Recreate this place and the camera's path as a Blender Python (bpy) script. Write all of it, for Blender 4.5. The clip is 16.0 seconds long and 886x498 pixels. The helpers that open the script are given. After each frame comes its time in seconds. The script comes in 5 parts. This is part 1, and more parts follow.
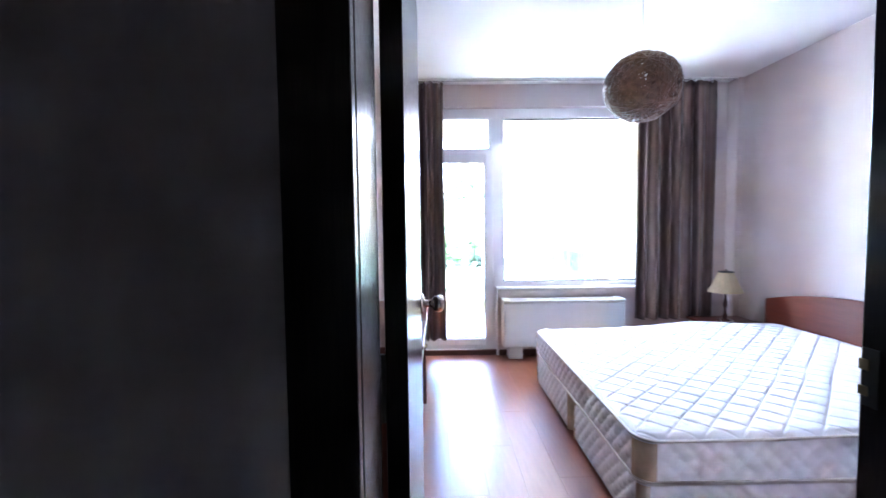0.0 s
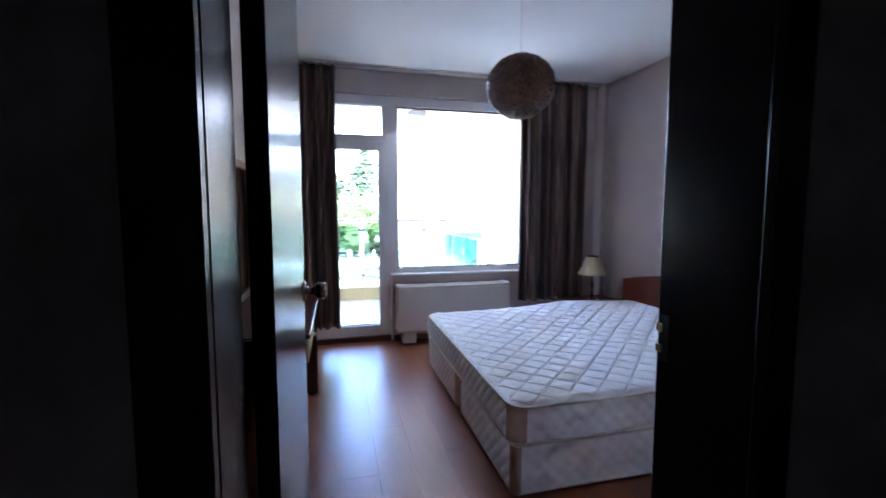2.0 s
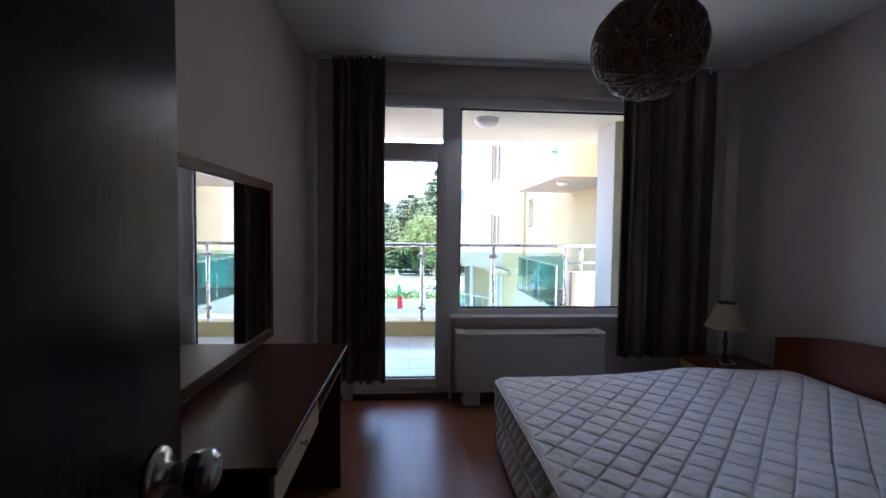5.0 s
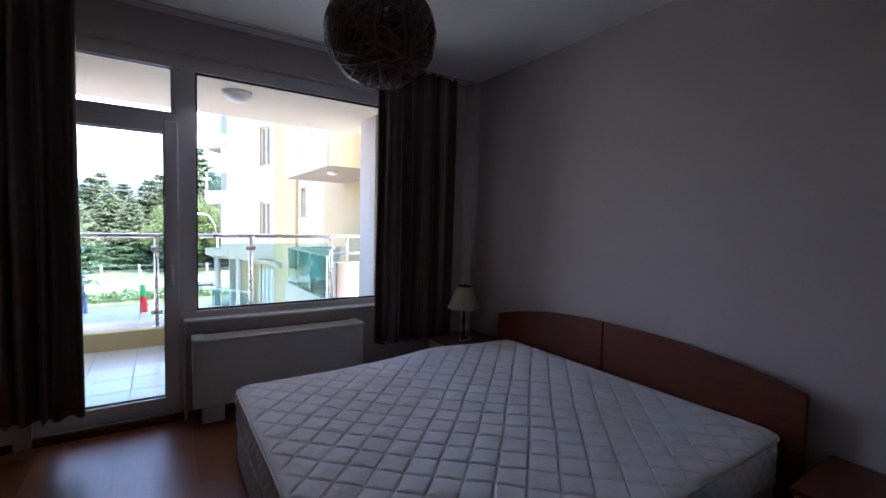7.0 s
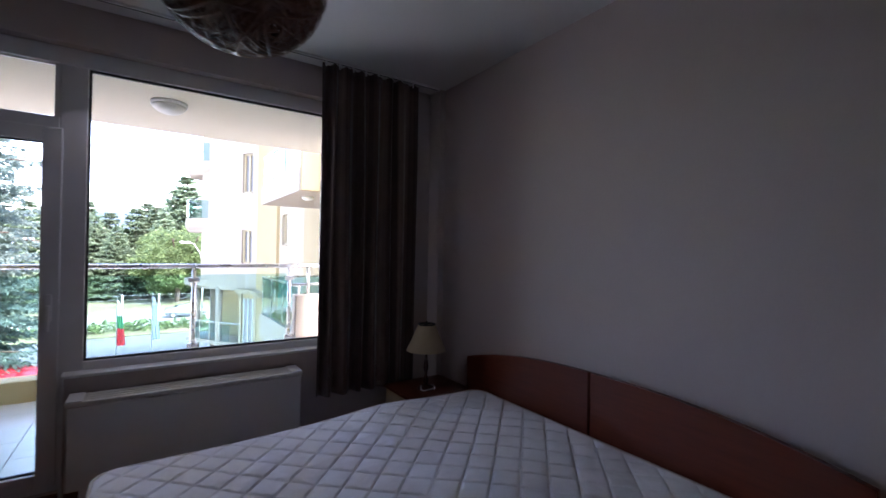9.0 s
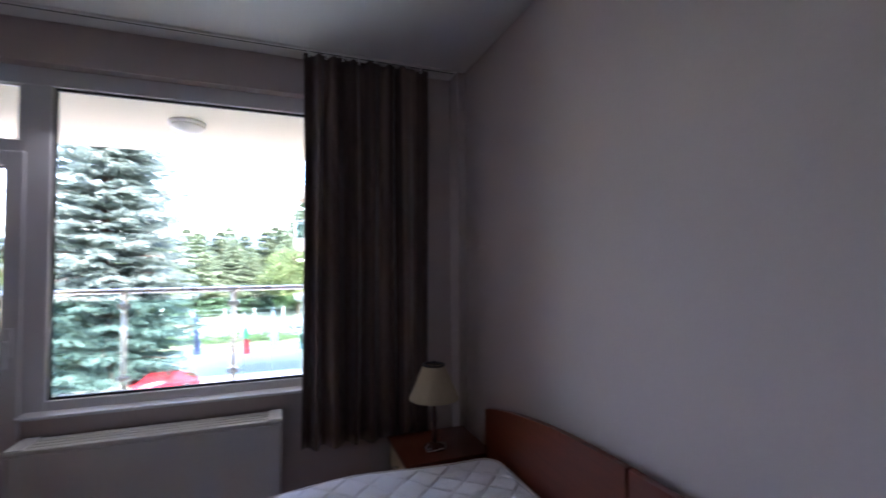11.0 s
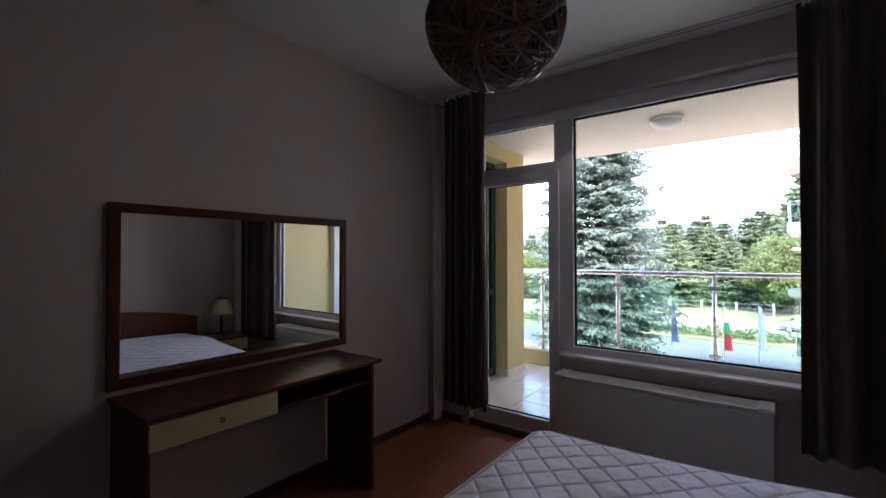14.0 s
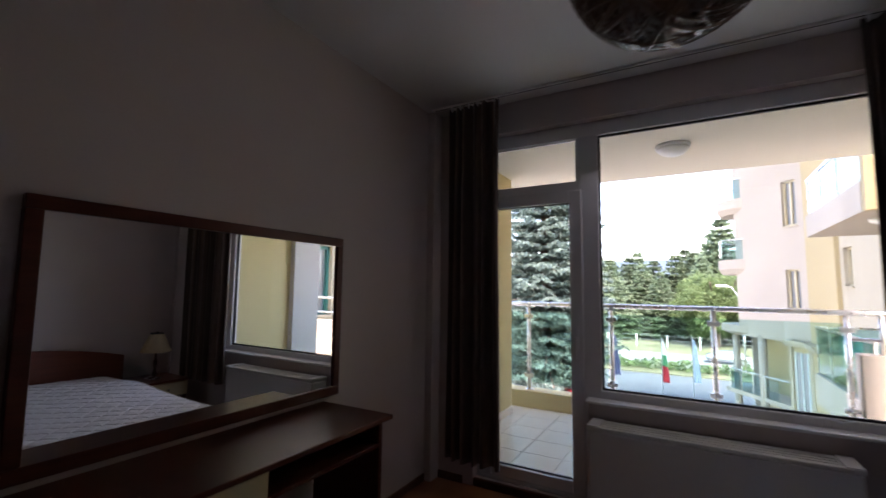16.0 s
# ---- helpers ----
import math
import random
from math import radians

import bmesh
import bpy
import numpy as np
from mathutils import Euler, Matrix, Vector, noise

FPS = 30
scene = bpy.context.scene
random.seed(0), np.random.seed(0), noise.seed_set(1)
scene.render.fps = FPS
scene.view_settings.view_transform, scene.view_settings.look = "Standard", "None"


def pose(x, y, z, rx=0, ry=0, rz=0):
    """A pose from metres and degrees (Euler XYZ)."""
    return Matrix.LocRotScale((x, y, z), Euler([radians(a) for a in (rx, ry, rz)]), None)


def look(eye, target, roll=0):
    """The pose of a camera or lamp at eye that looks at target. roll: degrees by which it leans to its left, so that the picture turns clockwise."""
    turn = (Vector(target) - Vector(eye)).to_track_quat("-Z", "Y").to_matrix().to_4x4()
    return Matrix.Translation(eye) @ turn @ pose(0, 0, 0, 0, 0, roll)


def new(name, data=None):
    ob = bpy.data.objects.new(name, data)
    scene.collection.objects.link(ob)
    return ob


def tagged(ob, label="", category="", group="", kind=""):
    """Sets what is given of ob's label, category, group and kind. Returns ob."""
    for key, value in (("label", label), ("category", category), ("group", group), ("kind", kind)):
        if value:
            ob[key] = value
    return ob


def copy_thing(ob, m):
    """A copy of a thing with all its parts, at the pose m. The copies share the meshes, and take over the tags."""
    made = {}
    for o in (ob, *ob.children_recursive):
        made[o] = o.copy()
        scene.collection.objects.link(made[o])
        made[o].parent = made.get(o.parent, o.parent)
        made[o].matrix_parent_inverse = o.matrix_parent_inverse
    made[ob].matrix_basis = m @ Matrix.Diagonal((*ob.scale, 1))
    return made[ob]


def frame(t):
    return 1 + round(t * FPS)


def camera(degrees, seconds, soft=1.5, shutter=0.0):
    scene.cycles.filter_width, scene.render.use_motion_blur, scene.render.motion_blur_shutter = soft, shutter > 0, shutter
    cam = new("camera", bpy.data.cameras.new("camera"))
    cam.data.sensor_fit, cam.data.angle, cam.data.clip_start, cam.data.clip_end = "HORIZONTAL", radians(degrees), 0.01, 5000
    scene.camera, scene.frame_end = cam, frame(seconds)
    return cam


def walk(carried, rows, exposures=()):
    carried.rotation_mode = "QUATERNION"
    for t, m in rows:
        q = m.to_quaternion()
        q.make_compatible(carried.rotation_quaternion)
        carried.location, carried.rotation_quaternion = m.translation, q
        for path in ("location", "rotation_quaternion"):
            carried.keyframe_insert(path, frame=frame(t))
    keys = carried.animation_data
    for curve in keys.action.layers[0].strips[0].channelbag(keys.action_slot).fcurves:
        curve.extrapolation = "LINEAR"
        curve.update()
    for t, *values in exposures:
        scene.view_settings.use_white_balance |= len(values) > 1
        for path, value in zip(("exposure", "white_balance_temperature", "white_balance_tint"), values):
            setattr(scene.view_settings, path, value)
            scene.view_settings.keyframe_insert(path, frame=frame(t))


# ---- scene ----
cam = camera(91.4, 16.0, shutter=0.5)
PATH = [
    (0, (0.165, 0.091, 1.331), (0.187, 2.088, 1.222), -0.7),
    (0.5, (0.11, 0.125, 1.336), (0.4, 2.096, 1.162), 1.0),
    (1, (0.082, 0.093, 1.326), (0.669, 1.989, 1.084), -1.8),
    (1.5, (0.118, 0.059, 1.335), (0.892, 1.89, 1.113), -1.8),
    (2, (0.216, 0.037, 1.332), (0.693, 1.972, 1.162), -0.0),
    (2.5, (0.28, 0.036, 1.332), (0.606, 2.001, 1.148), 0.9),
    (3, (0.328, 0.153, 1.332), (0.674, 2.113, 1.132), 0.6),
    (3.5, (0.375, 0.361, 1.361), (0.742, 2.324, 1.255), -0.6),
    (3.7, (0.381, 0.46, 1.349), (0.708, 2.43, 1.248), -0.8),
    (5.8, (0.461, 1.042, 1.408), (0.585, 3.037, 1.346), 1.1),
    (6, (0.471, 1.025, 1.402), (0.774, 3.002, 1.357), 1.8),
    (6.5, (0.568, 1.032, 1.404), (1.421, 2.84, 1.37), 2.1),
    (7, (0.63, 1.032, 1.39), (1.721, 2.705, 1.28), 1.4),
    (7.5, (0.632, 1.067, 1.396), (1.696, 2.758, 1.302), 0.5),
    (8, (0.716, 1.154, 1.373), (1.763, 2.857, 1.307), -0.2),
    (8.5, (0.917, 1.264, 1.386), (1.978, 2.958, 1.455), 0.7),
    (8.7, (1.001, 1.307, 1.388), (2.124, 2.962, 1.406), 0.8),
    (10.8, (1.977, 1.635, 1.456), (2.78, 3.465, 1.521), 0.3),
    (11, (1.992, 1.67, 1.443), (2.686, 3.544, 1.512), -0.4),
    (11.5, (2.025, 1.629, 1.409), (1.964, 3.626, 1.509), -1.4),
    (12, (2.028, 1.573, 1.382), (1.313, 3.44, 1.409), -1.5),
    (12.5, (2.016, 1.52, 1.39), (0.97, 3.224, 1.419), -1.0),
    (13, (2.012, 1.487, 1.398), (0.883, 3.137, 1.43), -0.7),
    (13.5, (2.005, 1.469, 1.394), (0.809, 3.071, 1.411), 0.0),
    (14, (1.989, 1.442, 1.395), (0.778, 3.033, 1.428), -0.1),
    (14.5, (1.957, 1.438, 1.408), (0.766, 3.043, 1.467), 2.0),
    (15, (1.77, 1.446, 1.407), (0.806, 3.194, 1.528), 0.8),
    (15.5, (1.568, 1.497, 1.398), (0.658, 3.273, 1.529), 0.6),
    (16, (1.349, 1.59, 1.372), (0.357, 3.317, 1.554), 0.7),
]
EXPOSURES = [(0.0, 7.46, 5600, 26), (0.3, 7.11, 5600, 26), (0.5, 6.76, 5400, 24), (1.0, 6.24, 5400, 24), (1.5, 5.97, 5400, 24), (2.5, 5.39, 5800, 26),
             (3.5, 4.83, 5900, 26), (6.0, 3.68, 6300, 30), (7.0, 3.73, 6200, 32), (8.5, 3.68, 6300, 32), (11.0, 4.48, 6350, 32), (11.5, 4.43, 6500, 32),
             (12.0, 4.04, 6600, 32), (13.5, 3.67, 6700, 32), (15.0, 3.57, 6900, 32), (16.0, 3.4, 7000, 32)]
walk(cam, [(t, look(eye, target, roll)) for t, eye, target, roll in PATH], EXPOSURES)

# ---- world and sun ----
SUN_AZ, SUN_EL = radians(152), radians(52)
world = bpy.data.worlds.new("sky")
scene.world = world
world.use_nodes = True
wn = world.node_tree
sky = wn.nodes.new("ShaderNodeTexSky")
sky.sky_type = 'NISHITA'
sky.sun_disc = False
sky.sun_elevation = SUN_EL
sky.sun_rotation = SUN_AZ
sky.dust_density = 2.0
wn.nodes["Background"].inputs["Strength"].default_value = 0.15
wn.links.new(sky.outputs["Color"], wn.nodes["Background"].inputs["Color"])
sun_data = bpy.data.lights.new("sun", 'SUN')
sun_data.energy = 1.6
sun_data.angle = radians(12)
sun_data.color = (1.0, 0.95, 0.88)
sun = new("sun", sun_data)
SUN_DIR = Vector((math.sin(SUN_AZ) * math.cos(SUN_EL), math.cos(SUN_AZ) * math.cos(SUN_EL), math.sin(SUN_EL)))
sun.matrix_world = look(SUN_DIR * 60, (0, 0, 0))

# added fill lamp in the head of the opening, on top of the sky's light
glow = bpy.data.lights.new("window_fill", 'AREA')
glow.shape = 'RECTANGLE'
glow.size, glow.size_y = 0.84, 0.30
glow.energy = 0.17
glow.color = (0.86, 0.95, 1.0)
new("window_fill", glow).matrix_world = look((1.29, 4.42, 2.28), (1.35, 3.70, 1.35))


# ---- materials ----
def material(name, colour, rough=0.5, metal=0.0, grain=0.0, scale=40.0, bump=0.0, bump_scale=120.0, stretch=(1, 1, 1),
             stain=0.0, stain_scale=2.0, vary=0.0, coat=0.0, sheen=0.0, spec=0.5, rough_var=0.0, transmit=0.0):
    """A Principled surface with fine grain, broad staining, bump relief and a shift for each object."""
    m = bpy.data.materials.new(name)
    m.use_nodes = True
    nt = m.node_tree
    b = nt.nodes["Principled BSDF"]
    b.inputs["Roughness"].default_value = rough
    b.inputs["Metallic"].default_value = metal
    b.inputs["Coat Weight"].default_value = coat
    b.inputs["Coat Roughness"].default_value = 0.12
    b.inputs["Sheen Weight"].default_value = sheen
    b.inputs["Specular IOR Level"].default_value = spec
    b.inputs["Transmission Weight"].default_value = transmit
    co = nt.nodes.new("ShaderNodeTexCoord")
    mp = nt.nodes.new("ShaderNodeMapping")
    mp.inputs["Scale"].default_value = stretch
    nt.links.new(co.outputs["Object"], mp.inputs["Vector"])
    rgb = nt.nodes.new("ShaderNodeRGB")
    rgb.outputs[0].default_value = (*colour, 1)
    out = rgb.outputs[0]

    def scaled(value, source, amount):
        """Multiplies a colour by 1 - amount/2 ... 1 + amount/2 as the source goes from 0 to 1."""
        ramp = nt.nodes.new("ShaderNodeMapRange")
        ramp.inputs["From Min"].default_value, ramp.inputs["From Max"].default_value = 0.25, 0.75
        ramp.inputs["To Min"].default_value, ramp.inputs["To Max"].default_value = 1 - amount / 2, 1 + amount / 2
        nt.links.new(source, ramp.inputs["Value"])
        mul = nt.nodes.new("ShaderNodeVectorMath")
        mul.operation = 'SCALE'
        nt.links.new(value, mul.inputs[0])
        nt.links.new(ramp.outputs[0], mul.inputs["Scale"])
        return mul.outputs[0]

    def noise_at(size, detail):
        n = nt.nodes.new("ShaderNodeTexNoise")
        n.inputs["Scale"].default_value = size
        n.inputs["Detail"].default_value = detail
        nt.links.new(mp.outputs["Vector"], n.inputs["Vector"])
        return n.outputs["Fac"]

    if grain:
        out = scaled(out, noise_at(scale, 5), grain)
    if stain:
        out = scaled(out, noise_at(stain_scale, 3), stain)
    if vary:
        info = nt.nodes.new("ShaderNodeObjectInfo")
        out = scaled(out, info.outputs["Random"], vary)
    nt.links.new(out, b.inputs["Base Color"])
    if rough_var:
        rr = nt.nodes.new("ShaderNodeMapRange")
        rr.inputs["To Min"].default_value, rr.inputs["To Max"].default_value = max(0.02, rough - rough_var), rough + rough_var
        nt.links.new(noise_at(stain_scale * 4, 4), rr.inputs["Value"])
        nt.links.new(rr.outputs[0], b.inputs["Roughness"])
    if bump:
        bp = nt.nodes.new("ShaderNodeBump")
        bp.inputs["Strength"].default_value = bump
        bp.inputs["Distance"].default_value = 0.002
        nt.links.new(noise_at(bump_scale, 4), bp.inputs["Height"])
        nt.links.new(bp.outputs[0], b.inputs["Normal"])
    return m


def pane_material(name, tint, gloss=1.0):
    """Clear sheet glass: see-through, with mirror gloss that grows towards grazing."""
    m = bpy.data.materials.new(name)
    m.use_nodes = True
    nt = m.node_tree
    nt.nodes.remove(nt.nodes["Principled BSDF"])
    clear = nt.nodes.new("ShaderNodeBsdfTransparent")
    clear.inputs["Color"].default_value = (*tint, 1)
    shine = nt.nodes.new("ShaderNodeBsdfGlossy")
    shine.inputs["Roughness"].default_value = 0.01
    facing = nt.nodes.new("ShaderNodeLayerWeight")
    facing.inputs["Blend"].default_value = 0.5
    power = nt.nodes.new("ShaderNodeMath")
    power.operation = 'POWER'
    power.inputs[1].default_value = 5.0
    nt.links.new(facing.outputs["Facing"], power.inputs[0])
    soft = nt.nodes.new("ShaderNodeMath")
    soft.operation = 'MULTIPLY_ADD'
    soft.inputs[1].default_value, soft.inputs[2].default_value = 0.9 * gloss, 0.035 * gloss
    mix = nt.nodes.new("ShaderNodeMixShader")
    nt.links.new(power.outputs[0], soft.inputs[0])
    nt.links.new(soft.outputs[0], mix.inputs[0])
    nt.links.new(clear.outputs[0], mix.inputs[1])
    nt.links.new(shine.outputs[0], mix.inputs[2])
    nt.links.new(mix.outputs[0], nt.nodes["Material Output"].inputs["Surface"])
    return m


def striped_cloth(name, low, high, stripes):
    """Curtain cloth: warp stripes of two browns with woven relief and a satin sheen."""
    m = material(name, low, rough=0.55, sheen=0.25, bump=0.35, bump_scale=900, spec=0.3)
    nt = m.node_tree
    b = nt.nodes["Principled BSDF"]
    uv = nt.nodes.new("ShaderNodeUVMap")
    sep = nt.nodes.new("ShaderNodeSeparateXYZ")
    nt.links.new(uv.outputs[0], sep.inputs[0])
    com = nt.nodes.new("ShaderNodeCombineXYZ")
    nt.links.new(sep.outputs[0], com.inputs[0])
    n = nt.nodes.new("ShaderNodeTexNoise")
    n.noise_dimensions = '3D'
    n.inputs["Scale"].default_value = stripes
    n.inputs["Detail"].default_value = 3
    nt.links.new(com.outputs[0], n.inputs["Vector"])
    ramp = nt.nodes.new("ShaderNodeValToRGB")
    ramp.color_ramp.elements[0].position, ramp.color_ramp.elements[1].position = 0.48, 0.64
    ramp.color_ramp.elements[0].color, ramp.color_ramp.elements[1].color = (*low, 1), (*high, 1)
    nt.links.new(n.outputs["Fac"], ramp.inputs[0])
    nt.links.new(ramp.outputs[0], b.inputs["Base Color"])
    return m


HALLPAINT = material("white_wall_paint", (0.82, 0.81, 0.79), rough=0.7, grain=0.03, scale=90, bump=0.25, bump_scale=260, stain=0.05, stain_scale=1.6)
WALL = material("wall_paint", (0.55, 0.463, 0.44), rough=0.7, grain=0.03, scale=90, bump=0.25, bump_scale=260, stain=0.05, stain_scale=1.6)
CEIL = material("ceiling_paint", (0.74, 0.715, 0.705), rough=0.8, grain=0.02, scale=60, bump=0.2, bump_scale=220, stain=0.04, stain_scale=1.2)
WENGE = material("dark_wenge", (0.018, 0.012, 0.010), rough=0.24, grain=0.45, scale=26, stretch=(14, 14, 0.6), bump=0.07, bump_scale=60, rough_var=0.05, spec=0.14)
MAHOG = material("mahogany_veneer", (0.135, 0.028, 0.012), rough=0.32, grain=0.3, scale=9, stretch=(9, 0.7, 9), bump=0.08, bump_scale=60, coat=0.2, stain=0.2, stain_scale=3)
DESKWOOD = material("dark_mahogany_laminate", (0.085, 0.022, 0.012), rough=0.30, grain=0.3, scale=9, stretch=(9, 0.8, 9), bump=0.1, bump_scale=70, stain=0.15, stain_scale=3, spec=0.25)
CREAM = material("cream_laminate", (0.53, 0.445, 0.27), rough=0.4, grain=0.1, scale=30, stretch=(6, 1, 6), bump=0.08)
PLANK = material("red_brown_laminate", (0.27, 0.090, 0.040), rough=0.35, grain=0.22, scale=7, stretch=(9, 0.9, 1), bump=0.08, bump_scale=30, vary=0.08, stain=0.2, stain_scale=1.5, rough_var=0.05, spec=0.5)
JOINT = material("dark_joint", (0.035, 0.018, 0.012), rough=0.8, grain=0.2)
BASEB = material("brown_baseboard", (0.10, 0.04, 0.022), rough=0.4, grain=0.4, scale=12, stretch=(1, 1, 8), bump=0.1)
PVC = material("white_window_plastic", (0.80, 0.79, 0.80), rough=0.35, grain=0.02, bump=0.05, stain=0.04, stain_scale=3)
RUBBER = material("black_seal", (0.015, 0.015, 0.017), rough=0.6, grain=0.2)
FANCOIL = material("white_enamel", (0.66, 0.645, 0.61), rough=0.4, grain=0.03, bump=0.06, stain=0.05, stain_scale=3)
MATTRESS = material("quilted_white_damask", (0.87, 0.85, 0.86), rough=0.75, sheen=0.2, grain=0.08, scale=160, bump=0.5, bump_scale=340, stain=0.13, stain_scale=7)
DAMASK = material("satin_white_damask", (0.76, 0.72, 0.72), rough=0.5, sheen=0.3, grain=0.08, scale=14, stretch=(1, 1, 1.8), bump=0.4, bump_scale=60, stain=0.1, stain_scale=6)
PIPING = material("cream_piping", (0.66, 0.60, 0.54), rough=0.6, grain=0.15, bump=0.3, bump_scale=500)
BEIGE_TAPE = material("beige_corner_cloth", (0.50, 0.36, 0.25), rough=0.7, grain=0.15, bump=0.3, bump_scale=400)
CLOTH = striped_cloth("brown_striped_curtain", (0.078, 0.049, 0.040), (0.29, 0.20, 0.158), 9)
CHROME = material("brushed_nickel", (0.55, 0.53, 0.50), rough=0.22, metal=1.0, grain=0.1, rough_var=0.06)
STEEL = material("stainless_steel", (0.68, 0.67, 0.64), rough=0.28, metal=1.0, grain=0.1, rough_var=0.08)
MIRROR = material("silvered_mirror", (0.90, 0.91, 0.90), rough=0.004, metal=1.0)
RAFFIA = material("brown_raffia", (0.14, 0.068, 0.038), rough=0.34, grain=0.6, scale=30, bump=0.3, bump_scale=200, stain=0.3, stain_scale=14)
# cream lampshade cloth, darkened in colour for the shadow behind the curtain
SHADE = material("dimmed_cream_lampshade", (0.50, 0.41, 0.27), rough=0.8, grain=0.06, bump=0.2, bump_scale=300)
DARKWOOD = material("turned_dark_wood", (0.06, 0.018, 0.012), rough=0.3, grain=0.4, scale=20, coat=0.3)
CORD = material("white_cord", (0.6, 0.6, 0.6), rough=0.5, grain=0.1)
BRASS = material("worn_brass", (0.55, 0.44, 0.24), rough=0.3, metal=1.0, grain=0.15)
BRONZE = material("dark_bronze", (0.05, 0.042, 0.036), rough=0.4, metal=0.7, grain=0.2)
BLACK = material("black_plastic", (0.012, 0.012, 0.013), rough=0.4, grain=0.2)
YELLOW = material("yellow_render", (0.56, 0.46, 0.235), rough=0.85, grain=0.08, scale=60, bump=0.6, bump_scale=150, stain=0.1, stain_scale=0.7)
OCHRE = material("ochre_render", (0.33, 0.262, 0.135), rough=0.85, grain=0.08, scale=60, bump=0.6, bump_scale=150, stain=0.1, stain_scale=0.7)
CREAMRENDER = material("cream_render", (0.62, 0.575, 0.45), rough=0.85, grain=0.06, scale=60, bump=0.6, bump_scale=150, stain=0.08, stain_scale=0.6)
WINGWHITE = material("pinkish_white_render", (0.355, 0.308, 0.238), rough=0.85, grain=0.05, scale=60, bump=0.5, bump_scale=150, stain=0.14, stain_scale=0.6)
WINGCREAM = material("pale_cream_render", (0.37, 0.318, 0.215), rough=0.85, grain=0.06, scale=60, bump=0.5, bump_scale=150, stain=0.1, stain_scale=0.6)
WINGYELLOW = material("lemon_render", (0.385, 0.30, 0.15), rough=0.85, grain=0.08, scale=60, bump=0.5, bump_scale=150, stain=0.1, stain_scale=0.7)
WHITERENDER = material("white_render", (0.50, 0.475, 0.44), rough=0.85, grain=0.05, scale=60, bump=0.5, bump_scale=150, stain=0.12, stain_scale=0.6)
TILE = material("cream_floor_tile", (0.71, 0.655, 0.565), rough=0.22, grain=0.06, scale=12, bump=0.1, vary=0.06, stain=0.06, stain_scale=3)
# unseen hall floor: pale neutral colour added to bounce light onto the walls
HALLTILE = material("unseen_bounce_tile", (0.50, 0.49, 0.47), rough=0.3, grain=0.06, scale=10, bump=0.08, stain=0.06, stain_scale=2)
GROUT = material("grey_grout", (0.34, 0.32, 0.29), rough=0.9, grain=0.2)
GREENFRAME = material("dark_green_frame", (0.007, 0.032, 0.027), rough=0.4, grain=0.2)
TEALFRAME = material("teal_frame", (0.012, 0.13, 0.105), rough=0.4, grain=0.15)
PALEGLASS = material("grey_window_glass", (0.16, 0.17, 0.165), rough=0.08, grain=0.2, scale=2, spec=0.8)
DARKGLASS = material("dark_window_glass", (0.03, 0.045, 0.05), rough=0.05, grain=0.2, scale=2, spec=0.8)
FRAMEBEIGE = material("beige_window_frame", (0.46, 0.39, 0.24), rough=0.5, grain=0.1)
GREENNET = material("green_net", (0.05, 0.45, 0.32), rough=0.8, grain=0.25, scale=30)
GLASS = pane_material("clear_pane", (0.97, 0.985, 0.98))
RAILGLASS = pane_material("greenish_pane", (0.76, 0.91, 0.885), 1.5)
# the tint carries the blue of a sky reflection on the wing's glass
WINGGLASS = pane_material("sky_tinted_pane", (0.58, 0.76, 0.79))
OPAL = material("opal_lamp_glass", (0.72, 0.72, 0.68), rough=0.3, grain=0.02)
ASPHALT = material("asphalt", (0.115, 0.12, 0.13), rough=0.85, grain=0.3, scale=30, bump=0.5, bump_scale=40, stain=0.2, stain_scale=0.2)
PAVE = material("pale_paving", (0.25, 0.245, 0.23), rough=0.9, grain=0.25, scale=4, bump=0.4, bump_scale=20, stain=0.2, stain_scale=0.2)
# forecourt paving, made paler to throw light up to balcony and ceiling
FORECOURT = material("bounce_light_paving", (0.46, 0.44, 0.41), rough=0.9, grain=0.25, scale=4, bump=0.4, bump_scale=20, stain=0.2, stain_scale=0.2)
GRASS = material("dry_grass", (0.165, 0.16, 0.085), rough=0.95, grain=0.6, scale=3, bump=0.8, bump_scale=8, stain=0.5, stain_scale=0.12)
SPRUCE = material("blue_spruce_needles", (0.17, 0.235, 0.205), rough=0.75, grain=0.4, scale=1.5, stain=0.4, stain_scale=0.5)
# pine green, with the lightening of distant haze painted in
PINE = material("hazed_pine_needles", (0.15, 0.21, 0.13), rough=0.8, grain=0.5, scale=0.9, stain=0.45, stain_scale=0.3, vary=0.3)
LEAF = material("broad_leaves", (0.17, 0.245, 0.105), rough=0.7, grain=0.6, scale=1.0, stain=0.5, stain_scale=0.4, vary=0.2)
BARK = material("bark", (0.09, 0.06, 0.045), rough=0.9, grain=0.6, scale=14, stretch=(1, 1, 0.3), bump=1.0, bump_scale=20)
for leafy_mat in (SPRUCE, PINE, LEAF):
    # needles and leaves let part of the light through
    nt = leafy_mat.node_tree
    bsdf = nt.nodes["Principled BSDF"]
    bsdf.inputs["Specular IOR Level"].default_value = 0.08
    thin = nt.nodes.new("ShaderNodeBsdfTranslucent")
    both = nt.nodes.new("ShaderNodeMixShader")
    both.inputs[0].default_value = 0.55
    nt.links.new(bsdf.inputs["Base Color"].links[0].from_socket, thin.inputs["Color"])
    nt.links.new(bsdf.outputs[0], both.inputs[1])
    nt.links.new(thin.outputs[0], both.inputs[2])
    nt.links.new(both.outputs[0], nt.nodes["Material Output"].inputs["Surface"])
